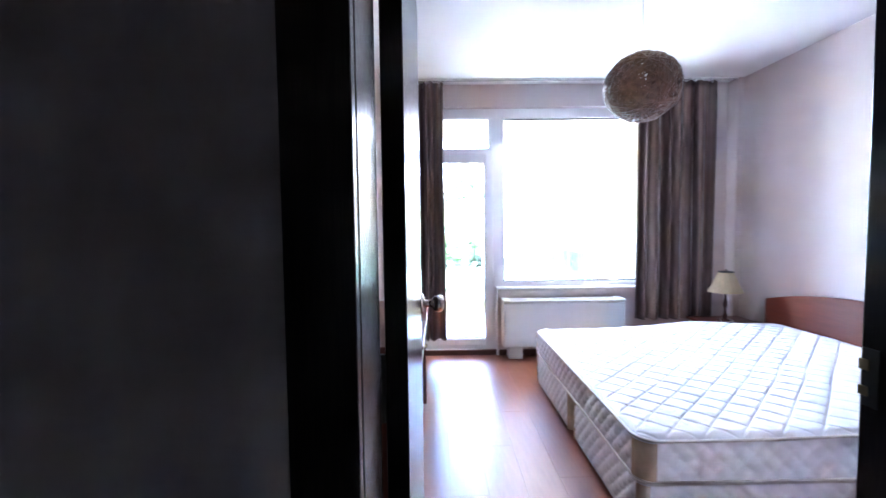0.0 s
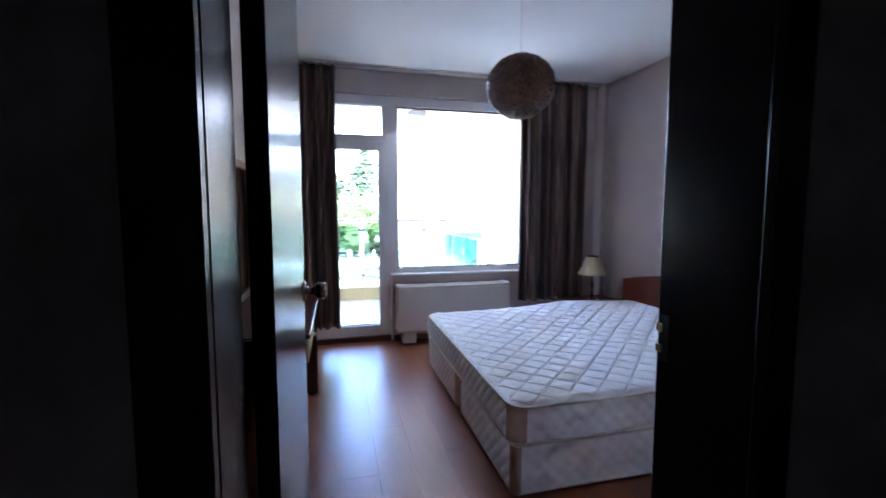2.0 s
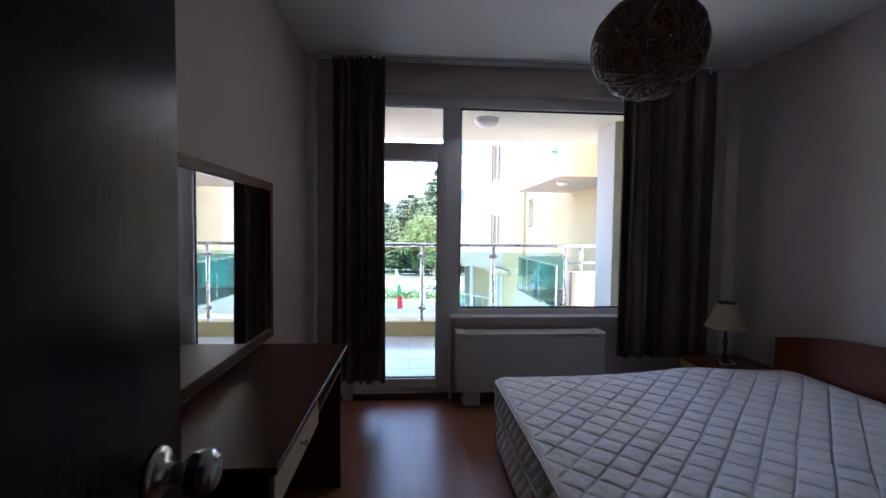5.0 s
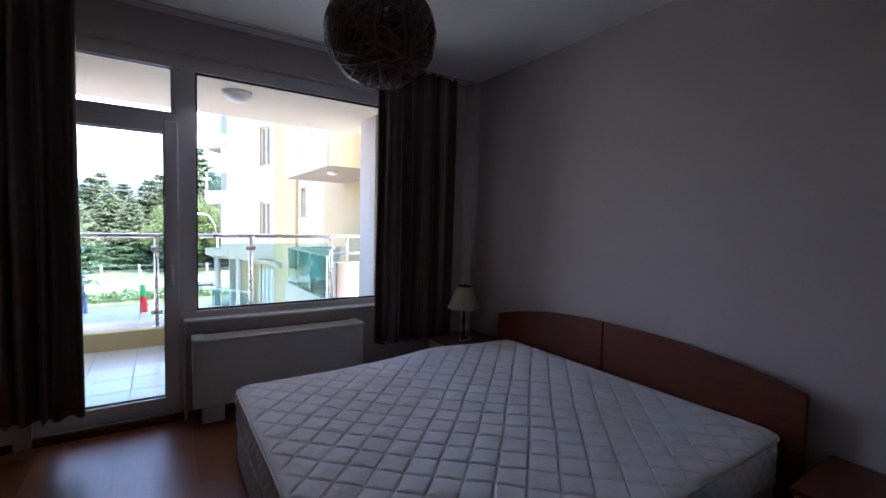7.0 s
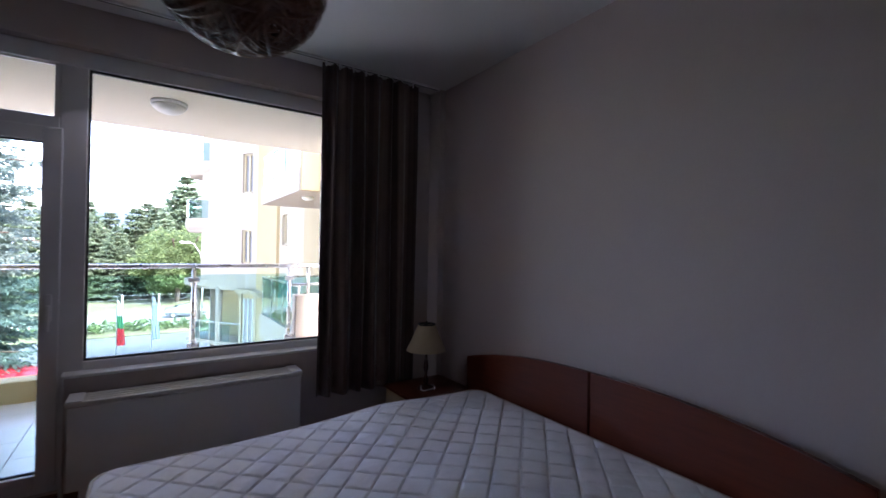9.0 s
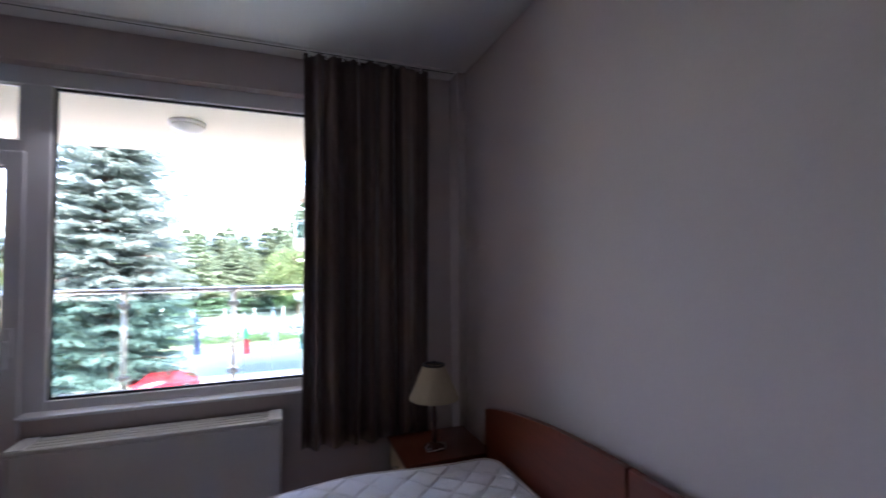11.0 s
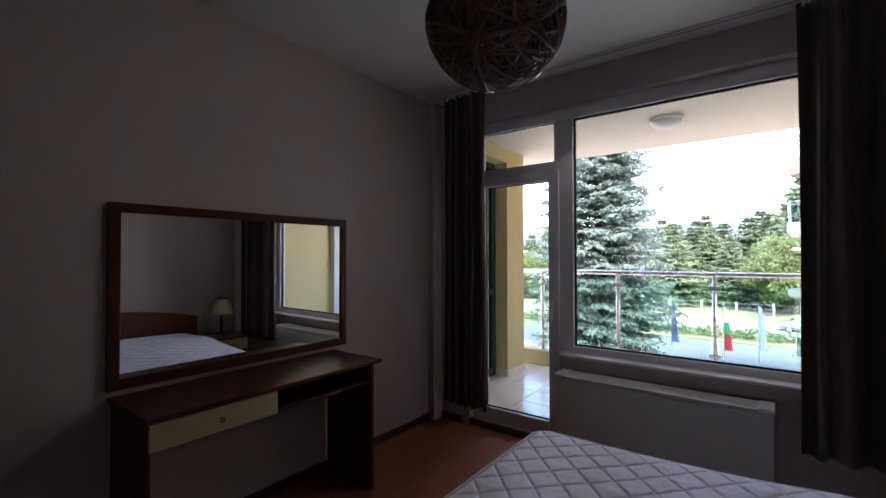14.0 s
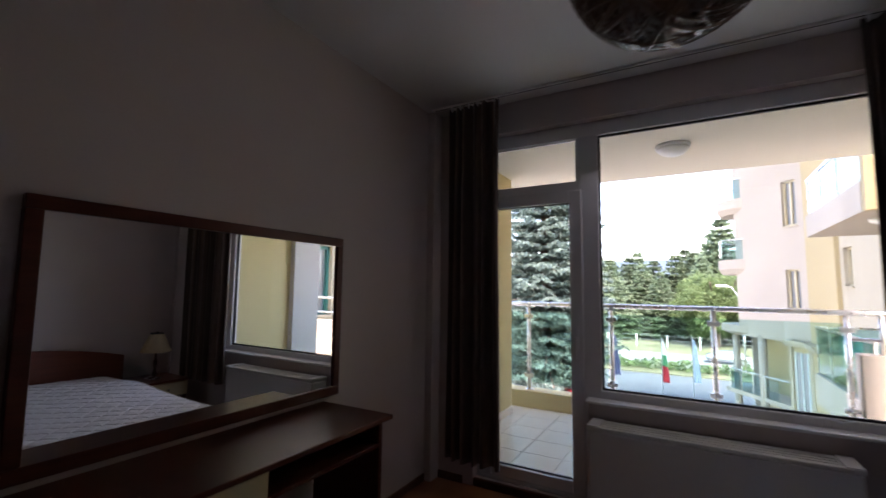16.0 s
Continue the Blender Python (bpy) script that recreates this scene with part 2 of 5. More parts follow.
# the blue of distant haze is put into the hills' base colour
HILL = material("haze_tinted_hill", (0.055, 0.09, 0.13), rough=1.0, grain=0.3, scale=0.01, stain=0.2, stain_scale=0.004)
CONCRETE = material("white_concrete", (0.56, 0.61, 0.58), rough=0.85, grain=0.15, scale=12, bump=0.4, bump_scale=60, stain=0.2, stain_scale=2)
REDPAINT = material("red_car_paint", (0.45, 0.012, 0.02), rough=0.25, grain=0.04, coat=0.6)
GREYPAINT = material("silver_car_paint", (0.42, 0.43, 0.45), rough=0.25, metal=0.4, grain=0.04, coat=0.6)
FLAGBLUE = material("blue_flag_cloth", (0.06, 0.08, 0.19), rough=0.8, grain=0.15)
FLAGWHITE = material("white_flag_cloth", (0.75, 0.75, 0.75), rough=0.8, grain=0.08)
FLAGGREEN = material("green_flag_cloth", (0.03, 0.28, 0.12), rough=0.8, grain=0.1)
FLAGRED = material("red_flag_cloth", (0.55, 0.03, 0.04), rough=0.8, grain=0.1)
FLAGSKY = material("pale_blue_flag_cloth", (0.46, 0.56, 0.66), rough=0.8, grain=0.1)
STARS = material("yellow_star_cloth", (0.75, 0.55, 0.05), rough=0.8, grain=0.1)


# ---- mesh helpers ----
BASE = {}


def box(bm, x0, x1, y0, y1, z0, z1, r=0.0, seg=2):
    """A box; r rounds its edges."""
    made = bmesh.ops.create_cube(bm, size=1.0, matrix=Matrix.Translation(((x0 + x1) / 2, (y0 + y1) / 2, (z0 + z1) / 2)) @ Matrix.Diagonal((x1 - x0, y1 - y0, z1 - z0, 1)))
    if r:
        edges = list({e for v in made["verts"] for e in v.link_edges})
        bmesh.ops.bevel(bm, geom=edges, offset=r, segments=seg, affect='EDGES', profile=0.5)
    return bm


def boxes(*rows, r=0.0, seg=2):
    bm = bmesh.new()
    for row in rows:
        box(bm, *row, r=r, seg=seg)
    return bm


def turned(bm, x, y, rows, seg=24, closed=True):
    """A lathe-turned solid round a standing axis: rows of (z, radius)."""
    rings = []
    for z, r in rows:
        rings.append([bm.verts.new((x + r * math.cos(2 * math.pi * k / seg), y + r * math.sin(2 * math.pi * k / seg), z)) for k in range(seg)])
    for a, b in zip(rings, rings[1:]):
        for k in range(seg):
            bm.faces.new((a[k], a[(k + 1) % seg], b[(k + 1) % seg], b[k]))
    if closed:
        bm.faces.new(rings[0][::-1])
        bm.faces.new(rings[-1])
    return bm


def tube(bm, points, r, seg=8, flat=1.0, loop=False):
    """A tube along points."""
    pts = [Vector(p) for p in points]
    n = len(pts)
    rings = []
    for i, p in enumerate(pts):
        a = pts[(i - 1) % n] if (loop or i) else p
        b = pts[(i + 1) % n] if (loop or i < n - 1) else p
        d = (b - a).normalized()
        up = Vector((0, 0, 1)) if abs(d.z) < 0.95 else Vector((1, 0, 0))
        u = d.cross(up).normalized()
        v = u.cross(d)
        rings.append([bm.verts.new(p + r * (math.cos(2 * math.pi * k / seg) * u + flat * math.sin(2 * math.pi * k / seg) * v)) for k in range(seg)])
    for i in range(n if loop else n - 1):
        a, b = rings[i], rings[(i + 1) % n]
        for k in range(seg):
            bm.faces.new((a[k], a[(k + 1) % seg], b[(k + 1) % seg], b[k]))
    if not loop:
        bm.faces.new(rings[0][::-1])
        bm.faces.new(rings[-1])
    return bm


def thing(name, base, label, category, group="", kind=""):
    ob = new(name)
    ob.location = base
    ob.empty_display_size = 0.1
    BASE[ob] = Vector(base)
    return tagged(ob, label, category, group, kind)


def part(name, bm, mat, parent=None, label="", smooth=False):
    """Links a bmesh, given in the world's coordinates, as one mesh under a thing or a part."""
    if parent is not None:
        bmesh.ops.translate(bm, verts=bm.verts, vec=-BASE[parent])
    bmesh.ops.recalc_face_normals(bm, faces=bm.faces)
    me = bpy.data.meshes.new(name)
    bm.to_mesh(me)
    bm.free()
    me.materials.append(mat)
    if smooth:
        for p in me.polygons:
            p.use_smooth = True
    ob = new(name, me)
    if parent is not None:
        ob.parent = parent
        BASE[ob] = BASE[parent]
    else:
        BASE[ob] = Vector((0, 0, 0))
    if label:
        ob["label"] = label
    return ob


def structure(name, bm, mat, label, category, smooth=False):
    return tagged(part(name, bm, mat, smooth=smooth), label, category, kind="structure")


def piece(name, me, parent, place, turn=0.0):
    """A small piece that shares its mesh with others of its kind."""
    ob = new(name, me)
    ob.parent = parent
    ob.location = Vector(place) - BASE[parent]
    ob.rotation_euler[2] = turn
    return ob


def mesh_of(name, bm, mat):
    bmesh.ops.recalc_face_normals(bm, faces=bm.faces)
    me = bpy.data.meshes.new(name)
    bm.to_mesh(me)
    bm.free()
    me.materials.append(mat)
    return me

# ---- the bedroom's shell ----
X0, X1, Y0, Y1, H = -0.37, 3.13, 0.79, 4.45, 2.72
OX0, OX1, OTOP, SILL = -0.03, 2.42, 2.5, 0.69
DL, DR, DTOP = 0.05, 0.87, 2.07

floor = structure("floor", boxes((X0 - 0.2, X1 + 0.2, 0.57, Y1 + 0.25, -0.22, -0.008)), JOINT, "dark bed under glossy red-brown laminate planks", "floor")
structure("wall_west", boxes((X0 - 0.2, X0, Y0 - 0.22, Y1 + 0.25, -0.2, H + 0.02)), WALL, "pale pinkish painted plaster wall behind the desk", "wall")
structure("wall_east", boxes((X1, X1 + 0.2, Y0 - 0.22, Y1 + 0.25, -0.2, H + 0.02)), WALL, "pale pinkish painted plaster wall behind the bed", "wall")
structure("wall_north", boxes((X0, OX0, Y1, 4.70, -0.2, H), (OX1, X1, Y1, 4.70, -0.2, H), (OX0, OX1, Y1, 4.70, OTOP, H),
                              (0.76, OX1, Y1, 4.70, -0.2, SILL), (OX0, 0.76, Y1 + 0.03, 4.70, -0.2, 0.045)), WALL,
          "pale plaster wall with the balcony opening", "wall")
structure("wall_south", boxes((X0, DL, 0.57, Y0, -0.2, H), (DR, X1, 0.57, Y0, -0.2, H), (DL, DR, 0.57, Y0, DTOP, H)), WALL,
          "painted plaster wall with the dark doorway", "wall")
structure("ceiling", boxes((X0 - 0.2, X1 + 0.2, 0.57, 4.70, H, H + 0.25)), CEIL, "white painted plaster ceiling", "ceiling")
structure("pilaster_west", boxes((X0, -0.31, 4.335, Y1, 0, H), r=0.006), WALL, "narrow plastered pipe casing in the corner", "pilaster")
structure("pilaster_east", boxes((3.075, X1, 4.295, Y1, 0, H), r=0.006), WALL, "narrow plastered pipe casing in the corner", "pilaster")
BB = 0.055
structure("baseboard_west", boxes((X0, X0 + 0.014, Y0, 4.335, 0, BB), r=0.004), BASEB, "brown wooden baseboard along the wall", "baseboard")
structure("baseboard_east", boxes((X1 - 0.014, X1, Y0, 4.295, 0, BB), r=0.004), BASEB, "brown wooden baseboard along the wall", "baseboard")
structure("baseboard_south", boxes((0.95, X1 - 0.014, Y0, Y0 + 0.014, 0, BB), (X0 + 0.014, -0.01, Y0, Y0 + 0.014, 0, BB), r=0.004), BASEB, "brown wooden baseboard along the wall", "baseboard")
structure("baseboard_north", boxes((0.775, 3.075, Y1 - 0.014, Y1, 0, BB), (-0.31, -0.11, Y1 - 0.014, Y1, 0, BB), r=0.004), BASEB, "brown wooden baseboard below the window", "baseboard")

# hall behind the doorway
structure("hall_floor", boxes((-1.9, 3.4, -4.2, 0.57, -0.2, -0.001)), HALLTILE, "unseen hall floor, pale grey to lighten the hall walls", "floor")
structure("hall_wall_west", boxes((-1.9, -1.7, -4.2, 0.57, -0.001, H)), HALLPAINT, "white painted plaster hall wall", "wall")
structure("hall_wall_east", boxes((3.2, 3.4, -4.2, 0.57, -0.001, H)), HALLPAINT, "white painted plaster hall wall", "wall")
structure("hall_wall_south", boxes((-1.7, 3.2, -4.2, -4.0, -0.001, H)), HALLPAINT, "white painted plaster hall wall", "wall")
structure("hall_wall_north", boxes((-1.9, X0 - 0.2, 0.57, 0.7, -0.001, H)), HALLPAINT, "white painted plaster hall wall beside the doorway", "wall")
structure("hall_ceiling", boxes((-1.9, 3.4, -4.2, 0.57, H, H + 0.25)), CEIL, "white hall ceiling", "ceiling")

# ---- the doorway and its door ----
frame_in = structure("door_frame", boxes((0.05, 0.078, 0.57, 0.72, 0, 2.05), (0.858, 0.87, 0.57, 0.784, 0, 2.05), (0.05, 0.87, 0.57, 0.79, 2.05, 2.07),
                                         (0.05, 0.060, 0.72, 0.79, 0, 2.05), r=0.003), WENGE,
                     "dark wenge-stained wooden door frame", "door frame")
part("casing", boxes((0.0, 0.077, 0.548, 0.57, 0, 2.055), (0.857, 0.915, 0.548, 0.57, 0, 2.055), (0.0, 0.915, 0.548, 0.57, 2.055, 2.13), r=0.0025), WENGE, frame_in)
part("casing", boxes((-0.012, 0.054, 0.79, 0.80, 0, 2.07), (0.882, 0.952, 0.79, 0.804, 0, 2.07), (-0.012, 0.952, 0.79, 0.80, 2.07, 2.14), r=0.004), WENGE, frame_in)
strike = part("strike_plate", boxes((0.8565, 0.8585, 0.752, 0.780, 1.03, 1.125), r=0.0008), BRONZE, frame_in, "dark bronze strike plate")
part("latch_lip", boxes((0.8545, 0.8570, 0.768, 0.784, 1.088, 1.106), (0.8545, 0.8570, 0.768, 0.784, 1.046, 1.062), r=0.001), BRASS, strike, "worn brass latch lip")

door = thing("door_1", (0.087, 0.803, 0), "open dark wenge flush door with a round nickel knob", "door", kind="structure")
part("leaf", boxes((0.068, 0.106, 0.803, 1.583, 0.008, 2.042), r=0.003), WENGE, door)


def knob(side):
    """A rose, neck and round knob turned about the x axis."""
    bm = bmesh.new()
    turned(bm, 0, 0, [(0.0, 0.034), (0.004, 0.034), (0.009, 0.028), (0.012, 0.014), (0.032, 0.0115), (0.038, 0.018), (0.046, 0.026), (0.058, 0.029), (0.068, 0.027), (0.075, 0.02), (0.077, 0.012)], seg=28)
    bmesh.ops.transform(bm, verts=bm.verts, matrix=Matrix.Translation((0.106 if side > 0 else 0.068, 1.518, 1.072)) @ Matrix.Rotation(radians(90 * side), 4, 'Y'))
    return bm


part("knob", knob(1), CHROME, door, "round nickel knob", smooth=True)
part("knob", knob(-1), CHROME, door, "round nickel knob", smooth=True)
door.location.x += 0.006
door.rotation_euler[2] = radians(0.55)
part("latch_plate", boxes((0.076, 0.098, 1.5825, 1.5845, 1.0, 1.14)), CHROME, door, "nickel latch plate")
for hz in (0.24, 1.00, 1.80):
    hinge = part("hinge", turned(bmesh.new(), 0.062, 0.808, [(hz, 0.007), (hz + 0.115, 0.007)], seg=12), BRONZE, door, "dark bronze hinge", smooth=True)
    part("hinge_leaf", boxes((0.050, 0.070, 0.8035, 0.8065, hz + 0.002, hz + 0.113), r=0.0008), BRONZE, hinge)

# ---- window and balcony door ----
window = structure("window_1", boxes((-0.03, 2.42, 4.525, 4.595, 2.405, OTOP), (2.35, 2.42, 4.525, 4.595, SILL, 2.405),
                                     (0.715, 0.835, 4.525, 4.595, 0.10, 2.405), (0.835, 2.35, 4.525, 4.595, SILL, 0.74),
                                     (-0.03, 0.05, 4.525, 4.595, 0.10, 2.405), (0.05, 0.715, 4.525, 4.595, 2.035, 2.105),
                                     (-0.03, 0.835, 4.525, 4.595, 0.045, 0.10), r=0.004), PVC,
                   "white plastic window frame with one large fixed pane", "window")
part("glazing_bead", boxes((0.835, 0.847, 4.55, 4.57, 0.74, 2.405), (2.338, 2.35, 4.55, 4.57, 0.74, 2.405), (0.847, 2.338, 4.55, 4.57, 0.74, 0.752), (0.847, 2.338, 4.55, 4.57, 2.393, 2.405)), RUBBER, window, "dark glazing seal")
part("glazing_bead", boxes((0.05, 0.058, 4.55, 4.57, 2.105, 2.405), (0.69, 0.715, 4.535, 4.585, 2.105, 2.405), (0.058, 0.69, 4.55, 4.57, 2.105, 2.112), (0.058, 0.69, 4.55, 4.57, 2.397, 2.405)), PVC, window)


def pane(name, row, mat, parent):
    ob = part(name, boxes(row), mat, parent, "clear glass pane")
    ob.visible_shadow = False
    return ob


pane("pane", (0.845, 2.34, 4.557, 4.563, 0.75, 2.395), GLASS, window)
pane("pane", (0.056, 0.692, 4.557, 4.563, 2.11, 2.399), GLASS, window)
part("window_sill", boxes((0.755, OX1, 4.42, 4.525, 0.676, 0.694), r=0.005), PVC, window, "white window board")
part("cover_strip", boxes((0.752, 0.765, 4.435, 4.526, 0.0, 0.694), r=0.003), PVC, window)
part("outer_sill", boxes((0.76, OX1, 4.595, 4.76, 0.685, 0.70), r=0.003), STEEL, window)

bdoor = thing("door_2", (0.35, 4.555, 0.10), "closed white glazed balcony door behind a brown curtain", "door", kind="structure")
part("sash", boxes((0.0, 0.08, 4.515, 4.585, 0.075, 2.045), (0.647, 0.73, 4.515, 4.585, 0.075, 2.045), (0.08, 0.647, 4.515, 4.585, 0.075, 0.153), (0.08, 0.647, 4.515, 4.585, 1.964, 2.045), r=0.006), PVC, bdoor)
part("seal", boxes((0.08, 0.086, 4.545, 4.565, 0.153, 1.964), (0.641, 0.647, 4.545, 4.565, 0.153, 1.964), (0.086, 0.641, 4.545, 4.565, 0.153, 0.160), (0.086, 0.641, 4.545, 4.565, 1.957, 1.964)), RUBBER, bdoor, "dark glazing seal")
pane("pane", (0.084, 0.643, 4.552, 4.558, 0.158, 1.960), GLASS, bdoor)
handle = part("handle_plate", boxes((0.672, 0.700, 4.503, 4.516, 0.98, 1.13), r=0.004), PVC, bdoor)
part("lever", boxes((0.676, 0.696, 4.462, 4.480, 0.93, 1.07), (0.680, 0.692, 4.462, 4.506, 1.05, 1.07), r=0.004), PVC, handle)
structure("threshold", boxes((-0.10, 0.752, 4.452, 4.478, 0.0, 0.052), r=0.004), BASEB, "brown wooden riser below the balcony door", "threshold")

# ---- curtain rail and curtains ----
rail = thing("curtain_rail", (1.4, 4.30, 2.69), "white plastic curtain rail fixed to the ceiling", "curtain rail")
part("track", boxes((-0.30, 3.06, 4.286, 4.314, 2.706, 2.72), r=0.002), CEIL, rail)
part("slot", boxes((-0.29, 3.05, 4.297, 4.303, 2.704, 2.7065)), RUBBER, rail, "dark running slot")
part("end_cap", boxes((-0.305, -0.30, 4.284, 4.316, 2.704, 2.72), r=0.001), PVC, rail)
part("end_cap", boxes((3.06, 3.065, 4.284, 4.316, 2.704, 2.72), r=0.001), PVC, rail)


def curtain(x0, x1, zb, zt, folds, seed, lean):
    """A hanging cloth in deep uneven folds, gathered under its heading tape, with a hem."""
    rng = random.Random(seed)
    n, rows = folds * 14, 30
    phase = [rng.uniform(-0.5, 0.5) for _ in range(folds + 2)]
    depth = [rng.uniform(0.6, 1.15) for _ in range(folds + 2)]
    bm = bmesh.new()
    uv = bm.loops.layers.uv.new("UVMap")
    grid = []
    for j in range(rows + 1):
        v = j / rows
        line = []
        for i in range(n + 1):
            u = i / n
            k = u * folds
            f = int(min(k, folds - 1e-6))
            mixed = depth[f] * (1 - (k - f)) + depth[f + 1] * (k - f)
            sway = phase[f] * (1 - (k - f)) + phase[f + 1] * (k - f)
            amp = (0.018 + 0.022 * min(1, v * 4)) * mixed
            y = amp * math.sin(2 * math.pi * k + sway) + 0.006 * math.sin(5 * k + 3 * v)
            x = x0 + (x1 - x0) * u + 0.010 * math.sin(2 * math.pi * k * 0.5 + sway * 2) + lean * v * (1 - u) + 0.006 * math.sin(4 * v + 2 * k)
            z = zt + (zb - zt) * v
            if j == 0:
                z += 0.006 * math.sin(2 * math.pi * k * 2)
            if j == rows:
                z += 0.004 * math.sin(2 * math.pi * k + 1.2) + 0.008 * noise.noise(Vector((k * 0.8, seed, 0)))
            line.append(bm.verts.new((x, 4.300 + y, z)))
        grid.append(line)
    for j in range(rows):
        for i in range(n):
            f = bm.faces.new((grid[j][i], grid[j][i + 1], grid[j + 1][i + 1], grid[j + 1][i]))
            for loop, (a, b) in zip(f.loops, ((i, j), (i + 1, j), (i + 1, j + 1), (i, j + 1))):
                loop[uv].uv = (a / n * folds * 0.12 + seed, b / rows)
    return bm


def curtain_thing(x0, x1, zb, folds, seed, lean, label):
    ob = thing("curtain", ((x0 + x1) / 2, 4.30, zb), label, "curtain", "bedroom curtains")
    cloth = part("cloth", curtain(x0, x1, zb, 2.69, folds, seed, lean), CLOTH, ob, smooth=True)
    sol = cloth.modifiers.new("thickness", 'SOLIDIFY')
    sol.thickness = 0.003
    for k in range(folds + 1):
        hx = x0 + (x1 - x0) * (k + 0.25) / (folds + 0.6)
        part("hook", boxes((hx - 0.006, hx + 0.006, 4.292, 4.308, 2.672, 2.708), r=0.002), PVC, ob, "white plastic glider hook")
    return ob


curtain_thing(-0.16, 0.225, 0.205, 5, 3, 0.0, "brown striped curtain bunched beside the balcony door")
curtain_thing(2.105, 2.855, 0.385, 7, 8, 0.0, "brown striped curtain bunched beside the large window")

# ---- fan coil under the window ----
coil = thing("fan_coil_unit", (1.39, 4.38, 0.0), "white enamelled fan coil unit below the window board", "radiator")
part("body", boxes((0.795, 1.99, 4.262, 4.435, 0.125, 0.565), r=0.012, seg=3), FANCOIL, coil)
part("top_cover", boxes((0.79, 1.995, 4.256, 4.436, 0.565, 0.588), r=0.006, seg=2), FANCOIL, coil)
for k in range(3):
    part("grille_bar", boxes((0.87, 1.915, 4.29 + 0.04 * k, 4.31 + 0.04 * k, 0.588, 0.5905), r=0.001), FANCOIL, coil)
part("end_cap", boxes((0.793, 0.862, 4.259, 4.433, 0.588, 0.594), r=0.002), PVC, coil, "white end cap")
part("end_cap", boxes((1.923, 1.992, 4.259, 4.433, 0.588, 0.594), r=0.002), PVC, coil, "white end cap")
part("foot", boxes((0.85, 0.99, 4.30, 4.42, 0.0, 0.125), r=0.008), FANCOIL, coil)
part("foot", boxes((1.79, 1.93, 4.30, 4.42, 0.0, 0.125), r=0.008), FANCOIL, coil)

# ---- bed ----
BX0, BX1, BY0, BY1 = 0.965, 2.985, 1.775, 3.645


def rounded_loop(x0, x1, y0, y1, r, step):
    """Points round a rectangle with rounded corners, with their outward directions and the length run so far."""
    out = []
    for cx, cy, a0 in ((x1 - r, y0 + r, -90), (x1 - r, y1 - r, 0), (x0 + r, y1 - r, 90), (x0 + r, y0 + r, 180)):
        for k in range(9):
            a = radians(a0 + 90 * k / 8)
            out.append((Vector((cx + r * math.cos(a), cy + r * math.sin(a), 0)), Vector((math.cos(a), math.sin(a), 0))))
    dense = []
    for (p, n), (q, m) in zip(out, out[1:] + out[:1]):
        parts = max(1, int((q - p).length / step))
        for k in range(parts):
            dense.append((p.lerp(q, k / parts), n.lerp(m, k / parts).normalized()))
    run, rows = 0.0, []
    for k, (p, n) in enumerate(dense):
        if k:
            run += (p - dense[k - 1][0]).length
        rows.append((p, n, run))
    return rows


def quilted_wall(bm, loop, z0, z1, rows, cell, puff, bulge):
    """The padded side of a mattress: diamonds stitched into a wall that bulges a little."""
    rings = []
    for j in range(rows + 1):
        v = j / rows
        z = z0 + (z1 - z0) * v
        ring = []
        for p, n, run in loop:
            a, b = (run + z) / cell, (run - z) / cell
            q = abs(math.sin(math.pi * a)) * abs(math.sin(math.pi * b))
            edge = math.sin(math.pi * v) ** 0.4 if 0 < v < 1 else 0
            # only the foot end carries the diamonds; the long sides are shallow satin
            pad = puff if n.x < -0.7 else puff * 0.4
            ring.append(bm.verts.new(p + n * (edge * (bulge + pad * (q ** 0.45 - 0.5)) - bulge) + Vector((0, 0, z))))
        rings.append(ring)
    m = len(loop)
    for a, b in zip(rings, rings[1:]):
        for k in range(m):
            bm.faces.new((a[k], a[(k + 1) % m], b[(k + 1) % m], b[k]))
    return rings


def plump(x, y):
    """How much fuller the mattress is towards its head end, with one thick spot near the window."""
    s = min(1.0, max(0.0, (x - 1.35) / 1.0))
    return 0.024 * s * s * (3 - 2 * s) + 0.024 * math.exp(-((x - 2.3) / 0.28) ** 2 - ((y - 3.6) / 0.35) ** 2)


